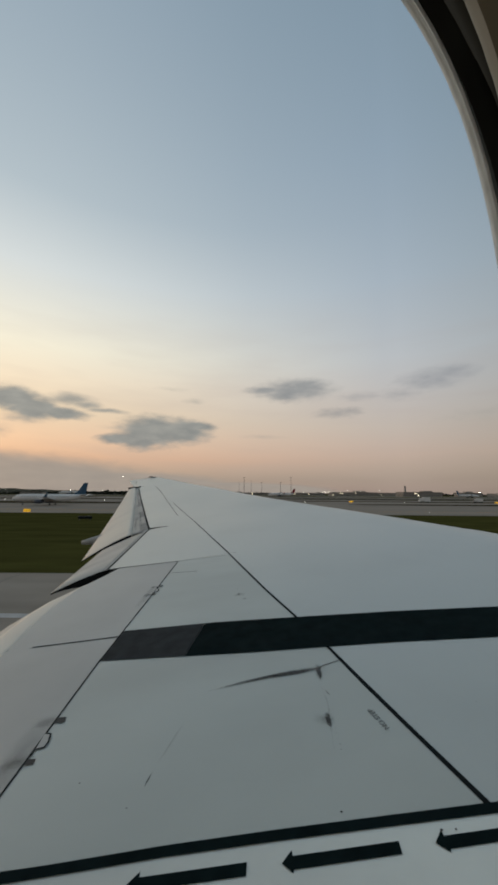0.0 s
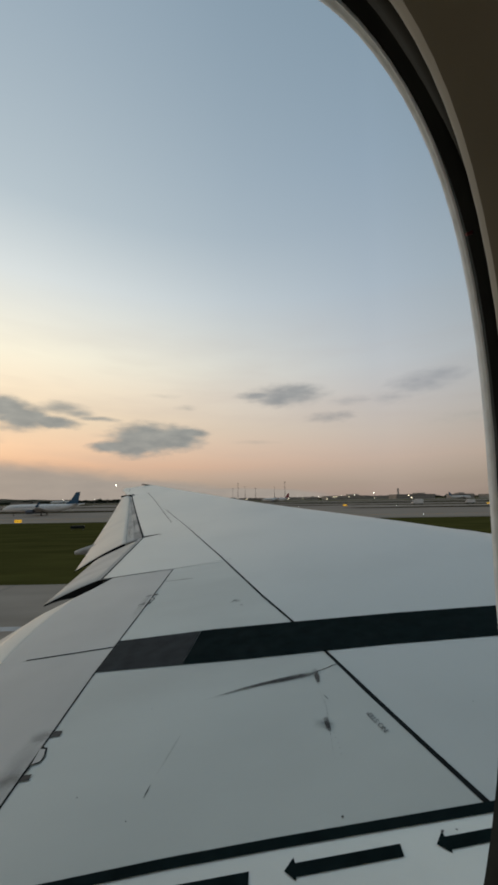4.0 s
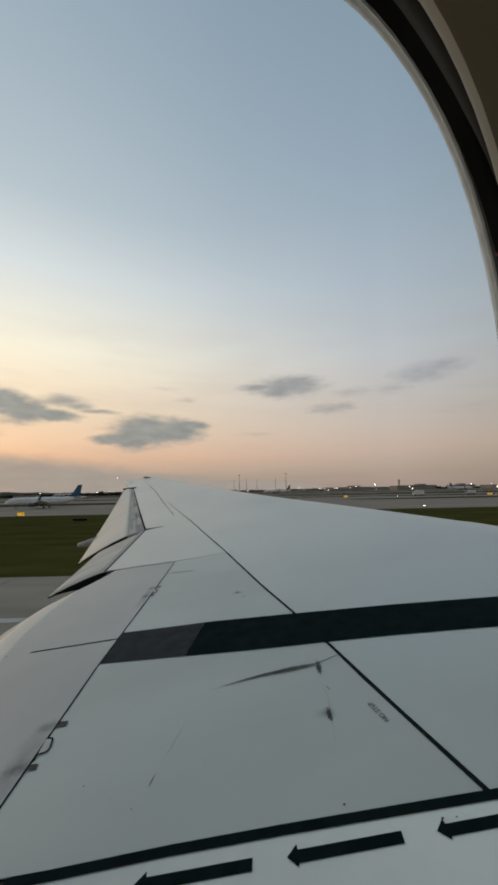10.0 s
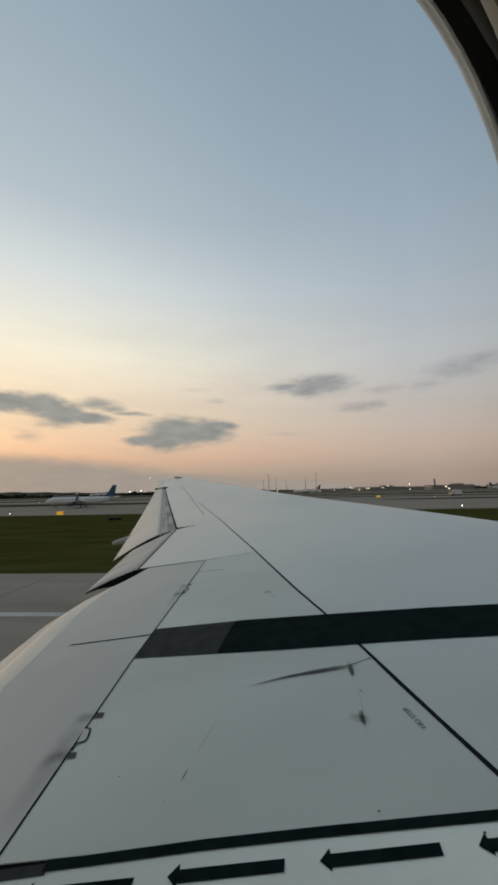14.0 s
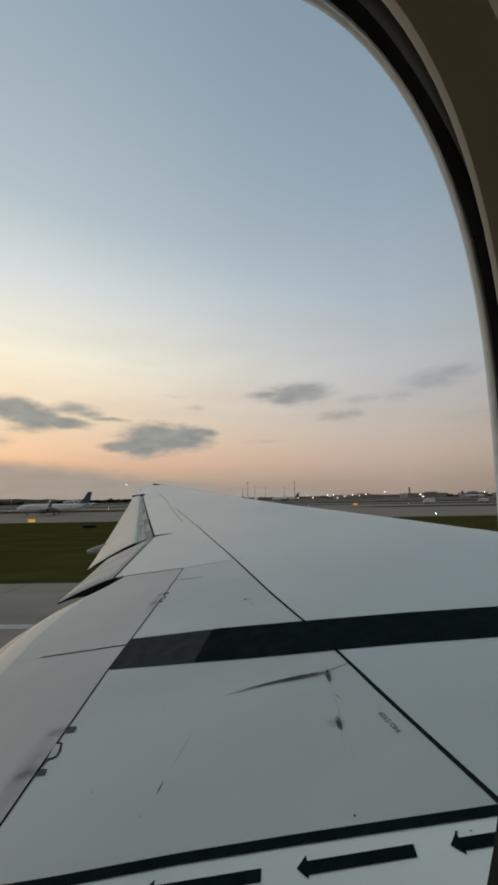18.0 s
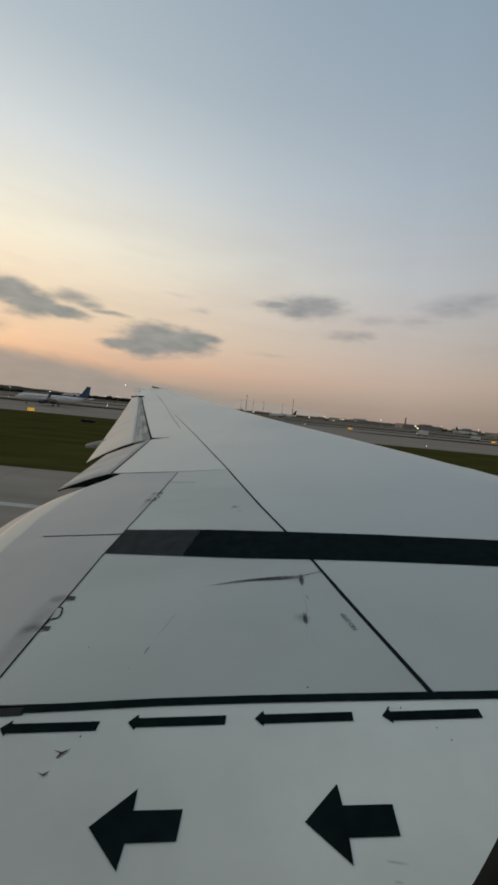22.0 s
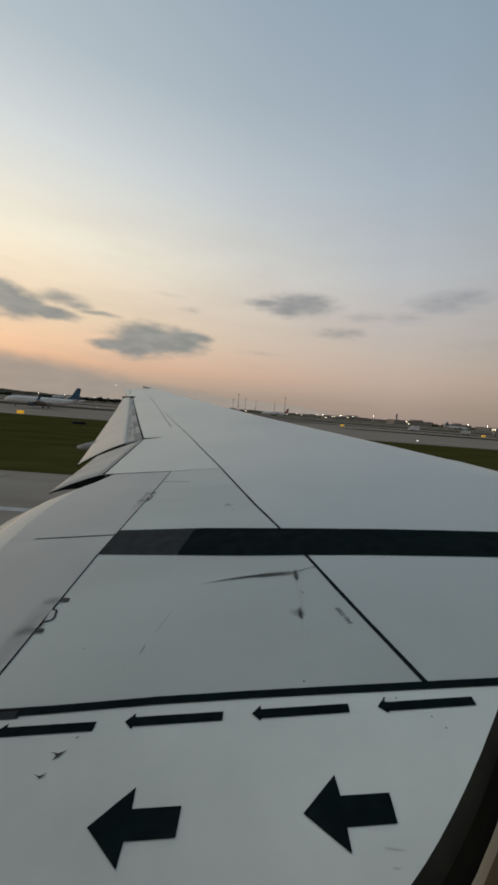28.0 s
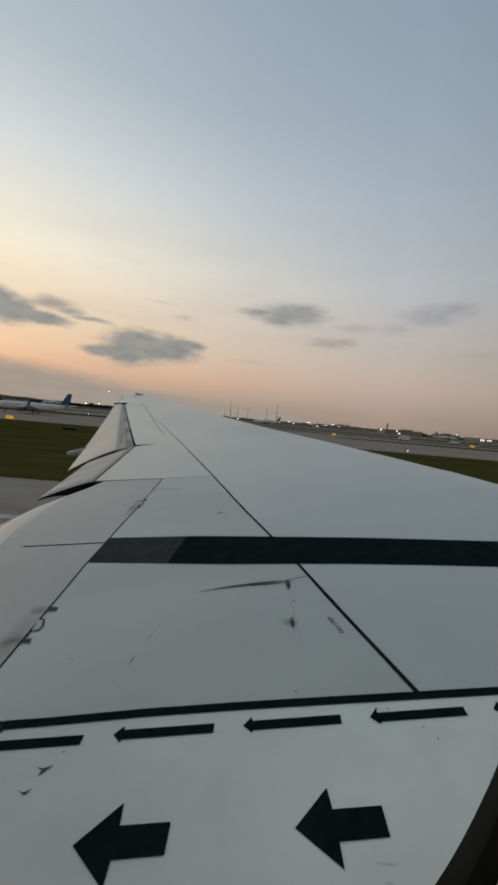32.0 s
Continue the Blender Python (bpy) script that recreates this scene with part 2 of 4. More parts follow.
M_HILL = material("dark_hill_scrub", (0.036, 0.037, 0.024, 1), 0.9, vary=0.3, scale=0.05, spec=0.1)
# Far walls, roofs and panes are lightened in base colour for haze.
M_BLDG = material("far_building_wall", (0.30, 0.265, 0.23, 1), 0.8, vary=0.15, scale=0.2, random_tint=0.5)
M_ROOF = material("far_building_roof", (0.17, 0.155, 0.14, 1), 0.8, vary=0.15, scale=0.2)
M_GLASS_FAR = material("far_window_glass", (0.08, 0.08, 0.08, 1), 0.3)
M_LIT = material("lit_window", (0.6, 0.5, 0.3, 1), 0.5, emit=(1.0, 0.88, 0.62, 1), power=2.2)
M_LAMP = material("white_lamp_glow", (0.9, 0.9, 0.85, 1), 0.5, emit=(1.0, 0.95, 0.80, 1), power=9.0)
M_AMBER = material("amber_lamp_glow", (0.9, 0.6, 0.2, 1), 0.5, emit=(1.0, 0.58, 0.08, 1), power=2.0)
M_SIGN = material("lit_yellow_sign", (0.8, 0.5, 0.03, 1), 0.5, emit=(1.0, 0.52, 0.03, 1), power=0.5)
M_STEEL = material("grey_mast_steel", (0.14, 0.13, 0.125, 1), 0.6)
M_JET = material("white_jet_paint", (0.62, 0.60, 0.58, 1), 0.4, vary=0.03, scale=0.4)
M_BLUE = material("blue_tail_paint", (0.015, 0.07, 0.13, 1), 0.4, vary=0.15, scale=0.5)
M_RED = material("red_tail_paint", (0.20, 0.015, 0.025, 1), 0.4, vary=0.1, scale=0.5)
M_ENGINE = material("dark_engine_cowl", (0.05, 0.06, 0.08, 1), 0.4, vary=0.1, scale=1)
M_TYRE = material("black_tyre", grey(0.02), 0.8)
M_SEAL = material("grey_rubber_seal", (0.58, 0.63, 0.65, 1), 0.7, vary=0.10, scale=200, spec=0.1)
M_GASKET = material("black_gasket", (0.0095, 0.0102, 0.0092, 1), 0.9, vary=0.2, scale=60, spec=0.0)
# Outer band of the gasket, a lighter grey than the rest.
M_RIM = material("grey_gasket_rim", (0.019, 0.0225, 0.0205, 1), 0.85, vary=0.25, scale=45, spec=0.05)
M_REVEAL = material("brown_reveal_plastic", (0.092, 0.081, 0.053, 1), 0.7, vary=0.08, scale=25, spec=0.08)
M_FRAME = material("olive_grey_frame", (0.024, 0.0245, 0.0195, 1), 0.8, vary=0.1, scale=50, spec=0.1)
# Lip of the reveal, paled in base colour to paint its edge highlight.
M_LIP = material("highlit_lip_plastic", (0.275, 0.262, 0.215, 1), 0.55, vary=0.08, scale=40, spec=0.2)
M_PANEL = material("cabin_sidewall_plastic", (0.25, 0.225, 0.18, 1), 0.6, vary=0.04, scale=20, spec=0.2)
M_CARPET = material("dark_carpet", (0.03, 0.03, 0.04, 1), 0.95, vary=0.3, scale=60)


def grime_material(name, color, thresh, scale, strength):
    m = bpy.data.materials.new(name)
    m.use_nodes = True
    nt = m.node_tree
    b = nt.nodes["Principled BSDF"]
    b.inputs["Base Color"].default_value, b.inputs["Roughness"].default_value = color, 0.7
    tc = nt.nodes.new("ShaderNodeTexCoord")
    n = nt.nodes.new("ShaderNodeTexNoise")
    n.inputs["Scale"].default_value, n.inputs["Detail"].default_value = scale, 6
    nt.links.new(tc.outputs["Object"], n.inputs["Vector"])
    uv = nt.nodes.new("ShaderNodeSeparateXYZ")
    nt.links.new(tc.outputs["UV"], uv.inputs[0])
    # soft towards the strip's rim: u along, v across
    def hump(s):
        return math_node(nt, "MULTIPLY", math_node(nt, "MULTIPLY", s, math_node(nt, "SUBTRACT", 1.0, s)), 4.0)
    soft = math_node(nt, "MULTIPLY", math_node(nt, "POWER", hump(uv.outputs[1]), 1.4), math_node(nt, "POWER", hump(uv.outputs[0]), 0.7))
    f = math_node(nt, "MULTIPLY", math_node(nt, "SUBTRACT", math_node(nt, "ADD", soft, n.outputs[0]), thresh), strength, clamp=True)
    f = math_node(nt, "MULTIPLY", f, soft, clamp=True)
    tr = nt.nodes.new("ShaderNodeBsdfTransparent")
    mx = nt.nodes.new("ShaderNodeMixShader")
    nt.links.new(f, mx.inputs[0])
    nt.links.new(tr.outputs[0], mx.inputs[1])
    nt.links.new(b.outputs[0], mx.inputs[2])
    nt.links.new(mx.outputs[0], nt.nodes["Material Output"].inputs[0])
    return m


M_GRIME = grime_material("dark_grime", (0.035, 0.035, 0.035, 1), 1.10, 75, 3.0)
M_SPECK = grime_material("speckled_grime", (0.04, 0.04, 0.04, 1), 1.10, 110, 2.4)
M_STENCIL = material("faded_stencil", (0.20, 0.21, 0.208, 1), 0.8, vary=0.4, scale=60, spec=0.1)
M_SMUDGE = grime_material("soft_smudge", (0.10, 0.10, 0.097, 1), 0.80, 26, 0.40)
M_HALO = grime_material("grime_halo", (0.14, 0.14, 0.135, 1), 0.80, 14, 0.28)
M_FAINT = grime_material("faint_grime", (0.14, 0.14, 0.135, 1), 0.92, 30, 0.30)


# ---- building helpers ----
def mesh_of(name, verts, faces, smooth=False):
    me = bpy.data.meshes.new(name)
    me.from_pydata([tuple(v) for v in verts], [], faces)
    if smooth:
        me.polygons.foreach_set("use_smooth", [True] * len(me.polygons))
    me.update()
    return me


def part(name, data, mat, parent=None, label=""):
    """Link a mesh or a bmesh as one object under a thing."""
    if isinstance(data, bmesh.types.BMesh):
        me = bpy.data.meshes.new(name)
        data.to_mesh(me)
        data.free()
        data = me
    data.materials.clear()
    data.materials.append(mat)
    ob = new(name, data)
    if parent:
        ob.parent = parent
    if label:
        tagged(ob, label)
    return ob


def thing(name, label, category, group="", kind="", at=(0, 0, 0)):
    ob = new(name)
    ob.location = at
    return tagged(ob, label, category, group, kind)


def box_bm(sx, sy, sz, at=(0, 0, 0), bevel=0.0, rot=None, bm=None):
    """A box with its middle at `at`, bevelled."""
    one = bmesh.new()
    bmesh.ops.create_cube(one, size=1)
    bmesh.ops.scale(one, vec=(sx, sy, sz), verts=one.verts)
    if bevel:
        bmesh.ops.bevel(one, geom=one.edges[:], offset=bevel, segments=2, affect="EDGES")
    if rot is not None:
        bmesh.ops.transform(one, matrix=rot, verts=one.verts)
    bmesh.ops.translate(one, vec=at, verts=one.verts)
    if bm is None:
        return one
    tmp = bpy.data.meshes.new("joined")
    one.to_mesh(tmp)
    one.free()
    bm.from_mesh(tmp)
    bpy.data.meshes.remove(tmp)
    return bm


def loft(name, rings, close=True, caps=True, smooth=True):
    """A skin over rings of points of one length."""
    n, verts, faces = len(rings[0]), [p for r in rings for p in r], []
    m = n if close else n - 1
    for i in range(len(rings) - 1):
        for j in range(m):
            faces.append((i * n + j, i * n + (j + 1) % n, (i + 1) * n + (j + 1) % n, (i + 1) * n + j))
    if caps and close:
        faces.append(tuple(range(n))[::-1])
        faces.append(tuple((len(rings) - 1) * n + j for j in range(n)))
    return mesh_of(name, verts, faces, smooth)


def interp(y, pts):
    if y <= pts[0][0]:
        (a, b), (c, d) = pts[0], pts[1]
    elif y >= pts[-1][0]:
        (a, b), (c, d) = pts[-2], pts[-1]
    else:
        for (a, b), (c, d) in zip(pts, pts[1:]):
            if a <= y <= c:
                break
    return b + (d - b) * (y - a) / (c - a)


# ---- the wing's shape: heights from the eye, x towards the nose, y outboard ----
LEAD = ((0.0, 8.3), (5.6, 5.05), (7.5, 4.0), (10.2, 2.35), (15.4, -0.85), (19.3, -3.6), (21.2, -5.0))
TRAIL = ((0.0, -2.34), (3.7, -2.36), (4.4, -2.44), (5.0, -2.45), (5.5, -2.40), (5.9, -2.22), (6.222, -2.10), (6.228, -2.27), (9.17, -2.39), (18.03, -5.32), (21.2, -6.7))
DIAG = ((0.0, 1.66), (1.879, 1.078), (2.727, 0.814), (3.248, 0.668), (3.827, 0.482), (4.59, 0.218), (6.4, -0.348), (9.43, -1.353), (13.0, -2.65), (18.5, -4.75), (21.2, -5.75))
HINGE = ((1.5, -1.345), (2.2, -1.33), (2.78, -1.32), (3.43, -1.304), (4.73, -1.224), (6.2, -1.143))
BAND_L = ((-1.3, 3.47), (-0.676, 3.395), (0.007, 3.309), (0.668, 3.248), (1.204, 3.191), (1.987, 3.083), (5.2, 2.60))
BAND_U = ((-1.3, 3.99), (-0.333, 3.931), (0.482, 3.827), (1.415, 3.697), (2.31, 3.541), (5.2, 3.0))
TIP_Y = 21.0


def lead(y):
    return interp(y, LEAD)


def trail(y):
    return interp(y, TRAIL)


def surf(x, y):
    """Height of the wing's upper skin above the ground."""
    z = EZ - 1.735 + 0.1261 * x + 0.1194 * y + 0.000668 * y * y + 0.0026 * max(0.0, y - 8) ** 2
    chord = lead(y) - trail(y)
    r = 0.24 * chord
    d = (x - (lead(y) - r)) / r
    if d > 0:
        z -= 0.135 * r * d * d * (1 + 0.5 * d * d) * 2.0
    return z


def skin_patch(name, y0, y1, left, right, nx, ny, lift=0.0, thick=0.006):
    """A curved skin panel between two lines along the span, with edges turned down."""
    verts, faces = [], []
    for j in range(ny + 1):
        y = y0 + (y1 - y0) * j / ny
        xa, xb = left(y), right(y)
        for i in range(nx + 1):
            x = xa + (xb - xa) * i / nx
            verts.append((x, y, surf(x, y) + lift))
    w = nx + 1
    for j in range(ny):
        for i in range(nx):
            faces.append((j * w + i, j * w + i + 1, (j + 1) * w + i + 1, (j + 1) * w + i))
    rim = [i for i in range(w)] + [j * w + nx for j in range(1, ny + 1)] + [ny * w + i for i in range(nx - 1, -1, -1)] + [j * w for j in range(ny - 1, 0, -1)]
    base = len(verts)
    n = len(rim)
    verts += [verts[k] for k in rim]
    verts += [(verts[k][0], verts[k][1], verts[k][2] - thick) for k in rim]
    for k in range(n):
        q = (k + 1) % n
        faces.append((base + k, base + n + k, base + n + q, base + q))
    me = mesh_of(name, verts, faces)
    me.polygons.foreach_set("use_smooth", [True] * (nx * ny) + [False] * n)
    return me


def strip_on_wing(name, pts, width, lift=0.003, steps=1, taper=None):
    """A painted or sealed line that follows the skin; pts are plan points. Carries u, v along and across."""
    fine = []
    for (xa, ya), (xb, yb) in zip(pts, pts[1:]):
        fine += [(xa + (xb - xa) * k / steps, ya + (yb - ya) * k / steps) for k in range(steps)]
    fine.append(pts[-1])
    verts, faces, uvs = [], [], []
    for k, (x, y) in enumerate(fine):
        a, b = fine[max(0, k - 1)], fine[min(len(fine) - 1, k + 1)]
        dx, dy = b[0] - a[0], b[1] - a[1]
        s = math.hypot(dx, dy) or 1
        t = k / (len(fine) - 1)
        w = (width if taper is None else width + (taper - width) * t) / 2
        for q in (-1, 1):
            px, py = x - dy / s * w * q, y + dx / s * w * q
            verts.append((px, py, surf(px, py) + lift))
            uvs.append((t, (q + 1) / 2))
    for k in range(len(fine) - 1):
        faces.append((2 * k, 2 * k + 2, 2 * k + 3, 2 * k + 1))
    me = mesh_of(name, verts, faces)
    uv = me.uv_layers.new(name="uv")
    for loop in me.loops:
        uv.data[loop.index].uv = uvs[loop.vertex_index]
    return me


def plan_shape(name, outline, lift=0.003, cell=0.15):
    """A flat painted shape laid on the skin."""
    bm = bmesh.new()
    bm.faces.new([bm.verts.new((x, y, 0)) for x, y in outline])
    xs, ys = [p[0] for p in outline], [p[1] for p in outline]
    k = math.ceil(min(xs) / cell) * cell
    while k < max(xs):
        bmesh.ops.bisect_plane(bm, geom=bm.verts[:] + bm.edges[:] + bm.faces[:], plane_co=(k, 0, 0), plane_no=(1, 0, 0))
        k += cell
    for v in bm.verts:
        v.co.z = surf(v.co.x, v.co.y) + lift
    me = bpy.data.meshes.new(name)
    bm.to_mesh(me)
    bm.free()
    return me


# ---- the wing ----
wing = thing("airliner_wing", "light grey airliner wing with black walkway band and drooped flaps", "wing")
under = part("wing_structure", skin_patch("wing_structure", -0.05, TIP_Y, lambda y: trail(y) + 0.02, lambda y: lead(y) - 0.02, 40, 60, lift=-0.011, thick=0.25), M_SUB, wing, "dark structure under the skin joints")
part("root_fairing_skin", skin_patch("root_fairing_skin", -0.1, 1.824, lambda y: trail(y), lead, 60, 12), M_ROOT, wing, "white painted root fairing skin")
part("aft_skin_panel", skin_patch("aft_skin_panel", 1.852, 3.878, trail, lambda y: interp(y, HINGE) - 0.006, 8, 14), M_SPOILER, wing)
part("spoiler_panel", skin_patch("spoiler_panel", 3.888, 6.218, trail, lambda y: interp(y, HINGE) - 0.006, 8, 16), M_SPOILER, wing)
part("inner_box_skin", skin_patch("inner_box_skin", 1.852, 6.22, lambda y: interp(y, HINGE) + 0.006, lambda y: interp(y, DIAG) - 0.014, 12, 30), M_SKIN, wing)
part("forward_skin", skin_patch("forward_skin", 1.852, TIP_Y, lambda y: interp(y, DIAG) + max(0.002, 0.016 - 0.0011 * max(0, y - 2)), lead, 44, 110), M_OUTER, wing)
part("outer_aft_skin", skin_patch("outer_aft_skin", 6.23, TIP_Y, trail, lambda y: interp(y, DIAG) - max(0.002, 0.014 - 0.0011 * max(0, y - 2)), 14, 80), M_OUTER, wing)
part("leading_edge_underside", loft("leading_edge_underside", [[(lead(y), y, surf(lead(y), y)), (lead(y) + 0.03, y, surf(lead(y), y) - 0.12), (lead(y) - 0.5, y, surf(lead(y), y) - 0.5), (trail(y), y, surf(trail(y), y) - 0.26)]
                                                                for y in [TIP_Y * k / 24 for k in range(25)]], close=False), M_OUTER, wing)
part("wing_tip_cap", loft("wing_tip_cap", [[(trail(y) + (lead(y) - trail(y)) * i / 10, y, surf(trail(y) + (lead(y) - trail(y)) * i / 10, y) - 0.14 * k * k - 0.004) for i in range(11)]
                                          for k, y in ((0, TIP_Y), (0.5, TIP_Y + 0.10), (1, TIP_Y + 0.14))], close=False), M_OUTER, wing)
part("joint_filler", strip_on_wing("joint_filler", [(-2.35, 3.883), (-2.14, 3.883)], 0.018, 0.0008, 3), M_SPOILER, wing)
# black rear line and walkway band
part("inboard_walkway_line", strip_on_wing("inboard_walkway_line", [(-2.2, 1.765), (-1.35, 1.798), (-1.052, 1.808)], 0.048, 0.0032, 6), M_PATCH, wing, "dark grey walkway border line")
inner_line = [(-1.07, 1.820), (-0.85, 1.825), (-0.36, 1.840), (0.13, 1.843), (0.62, 1.840), (1.48, 1.832), (3.2, 1.80), (5.4, 1.74)]
part("inboard_walkway_line", strip_on_wing("inboard_walkway_line", inner_line, 0.048, 0.004, 6), M_BLACK, wing, "black painted walkway border line")


def band(xa, xb, skew=(0.0, 0.0)):
    n, verts, faces = 40, [], []
    for k in range(n + 1):
        for q, line in ((0, BAND_L), (1, BAND_U)):
            x = xa + (xb - xa) * k / n
            if k == 0:
                x += skew[q]
            y = interp(x, line)
            for e in range(0, 1):
                verts.append((x, y, surf(x, y) + 0.004))
    for k in range(n):
        faces.append((2 * k, 2 * k + 2, 2 * k + 3, 2 * k + 1))
    return mesh_of("walkway_band", verts, faces)


part("walkway_band", band(-0.48, 4.9, (-0.055, 0.05)), M_BLACK, wing, "black painted walkway band")
xs = [-1.297, -1.0, -0.75]
pv = []
for x in xs:
    pv += [(x if x > -1.29 else interp(3.45, HINGE) + 0.008, interp(x, BAND_L)), (x if x > -1.29 else interp(3.98, HINGE) + 0.008, interp(x, BAND_U))]
pv += [(-0.537, interp(-0.537, BAND_L)), (-0.432, interp(-0.432, BAND_U))]
part("walkway_band_patch", mesh_of("walkway_band_patch", [(x, y, surf(x, y) + 0.004) for x, y in pv], [(2 * k, 2 * k + 2, 2 * k + 3, 2 * k + 1) for k in range(3)]), M_PATCH, wing, "worn dark grey walkway patch")


def big_arrow(tip_x, tip_y, s=1.0):
    shape = [(0, 0), (0.152, 0.130), (0.158, 0.052), (0.356, 0.052), (0.350, -0.050), (0.158, -0.052), (0.155, -0.130)]
    return [(tip_x + x * s, tip_y + y * s) for x, y in shape]


def small_arrow(tip_x, tip_y):
    shape = [(0, 0), (0.045, 0.044), (0.048, 0.022), (0.492, 0.024), (0.488, -0.025), (0.047, -0.028), (0.044, -0.042)]
    return [(tip_x + x, tip_y + y) for x, y in shape]


for k in range(-2, 5):
    part("large_arrow", plan_shape("large_arrow", big_arrow(0.34 + 0.8365 * k, 1.302)), M_BLACK, wing, "black escape route arrow")
for k in range(-3, 7):
    part("small_arrow", plan_shape("small_arrow", small_arrow(0.147 + 0.6345 * k, 1.733 - 0.002 * abs(k) - (0.012 if k < -1 else 0))), M_BLACK, wing, "black walkway arrow")
# thin skin joints
def along(line, ys, off=0.0):
    return [(interp(y, line) + off, y) for y in ys]


part("skin_joint", strip_on_wing("skin_joint", along(HINGE, [1.87, 2.4, 3.0, 3.43, 4.0, 4.73, 5.4, 6.2]), 0.013, 0.003, 4), M_DARK, wing)
part("sealed_joint", strip_on_wing("sealed_joint", along(DIAG, [1.84, 2.4, 3.0, 3.6, 4.6, 6.4]), 0.029, 0.003, 4, 0.021), M_DARK, wing, "black sealed skin joint")
part("sealed_joint", strip_on_wing("sealed_joint", along(DIAG, [6.4, 8, 9.43, 11.2, 13.0]), 0.022, 0.003, 4, 0.012), M_DARK, wing)
for pts, w in (([(-2.12, 3.884), (-1.7, 3.883), (-1.264, 3.883)], 0.018), ([(-2.28, 6.235), (-1.7, 6.23), (-1.143, 6.21)], 0.020), ([(-1.143, 6.21), (-0.712, 6.262), (-0.2, 6.30)], 0.006), ([(-1.166, 5.66), (-0.757, 5.60)], 0.010), ([(-1.986, 10.54), (-3.68, 15.7), (-4.56, 18.05)], 0.014),
               ([(-5.05, 18.03), (-5.33, 18.03)], 0.03), ([(-5.9, 19.4), (-6.15, 20.4), (-5.6, 20.9)], 0.02), ([(-4.9, 20.75), (-5.5, 20.85)], 0.03),
               ([(0.513, 2.985), (0.71, 3.05)], 0.006)):
    part("skin_joint", strip_on_wing("skin_joint", pts, w, 0.003, 6), M_DARK, wing)
part("skin_joint", strip_on_wing("skin_joint", [(-2.42, 9.16), (-2.25, 9.20), (-1.98, 9.23)], 0.20, 0.003, 4, 0.03), M_DARK, wing, "dark smear at the flap corner")
# hinge fittings on the spoiler line
for y0, s in ((2.60, 1.0), (5.02, 0.8)):
    for dy, kind in ((0.173, "lug"), (0.0, "hook"), (-0.162, "lug")):
        y = y0 + dy * s
        hx = interp(y, HINGE)
        if kind == "lug":
            k = s * 0.8 if dy > 0 else s * 0.68
            part("hinge_lug", plan_shape("hinge_lug", [(hx + 0.004, y - 0.030 * k), (hx + 0.094 * k, y - 0.036 * k), (hx + 0.088 * k, y + 0.026 * k), (hx + 0.012, y + 0.034 * k)], 0.005), M_METAL, wing)
        else:
            hook = [(hx - 0.004, y + 0.061 * s), (hx + 0.040 * s, y + 0.050 * s), (hx + 0.062 * s, y - 0.020 * s), (hx + 0.058 * s, y - 0.060 * s), (hx + 0.009, y - 0.071 * s)]
            part("hinge_cover", plan_shape("hinge_cover", hook[::-1], 0.0045), M_SPOILER, wing)
            part("hinge_cutout", strip_on_wing("hinge_cutout", hook + [(hx + 0.006, y - 0.12 * s)], 0.011, 0.006, 3), M_DARK, wing)
    halo = [y0 + s * d for d in (-0.75, -0.5, -0.3, -0.15, 0.0, 0.15, 0.32)]
    part("hinge_grime", strip_on_wing("hinge_grime", [(interp(y, HINGE) - 0.075 * s, y) for y in halo], 0.30 * s ** 3, 0.002, 4), M_HALO, wing)
    for dy, reach, w in ((0.17, 0.14, 0.16), (-0.16, 0.16, 0.14)):
        y = y0 + dy * s
        hx = interp(y, HINGE)
        part("hinge_grime", strip_on_wing("hinge_grime", [(hx + 0.07 * s, y + 0.01), (hx - reach * s * 0.5, y), (hx - reach * s, y - 0.02)], w * s, 0.0025, 6), M_SMUDGE, wing)
# scuffs, fastener rows and old panel marks
part("scuff_streak", strip_on_wing("scuff_streak", [(-0.46, 2.84), (0.003, 2.935), (0.30, 2.975), (0.72, 3.0)], 0.05, 0.003, 8, 0.11), M_SPECK, wing, "dark speckled scuff streak")
part("scuff_streak", strip_on_wing("scuff_streak", [(0.05, 2.935), (0.35, 2.965), (0.66, 2.985)], 0.08, 0.0034, 8, 0.13), M_SPECK, wing)
part("scuff_streak", strip_on_wing("scuff_streak", [(0.535, 3.06), (0.53, 2.93), (0.525, 2.80)], 0.12, 0.0038, 8, 0.06), M_SPECK, wing)
part("scuff_smear", strip_on_wing("scuff_smear", [(-0.20, 2.89), (0.1, 2.945), (0.60, 2.985)], 0.05, 0.0025, 8, 0.10), M_FAINT, wing)
part("scuff_smear", strip_on_wing("scuff_smear", [(0.40, 2.50), (0.49, 2.47), (0.55, 2.46)], 0.16, 0.003, 8, 0.10), M_SMUDGE, wing)
part("scuff_streak", strip_on_wing("scuff_streak", [(0.53, 2.74), (0.56, 2.66)], 0.02, 0.0035, 6, 0.012), M_SPECK, wing)
part("scuff_streak", strip_on_wing("scuff_streak", [(0.505, 2.56), (0.497, 2.46), (0.503, 2.38)], 0.085, 0.0035, 8, 0.05), M_GRIME, wing)
part("panel_mark", strip_on_wing("panel_mark", [(0.513, 2.88), (0.525, 2.6), (0.50, 2.4), (0.470, 2.14)], 0.024, 0.002, 8, 0.008), M_FAINT, wing)
part("panel_mark", strip_on_wing("panel_mark", [(-0.545, 2.155), (-0.515, 2.27)], 0.022, 0.003, 6, 0.01), M_GRIME, wing)
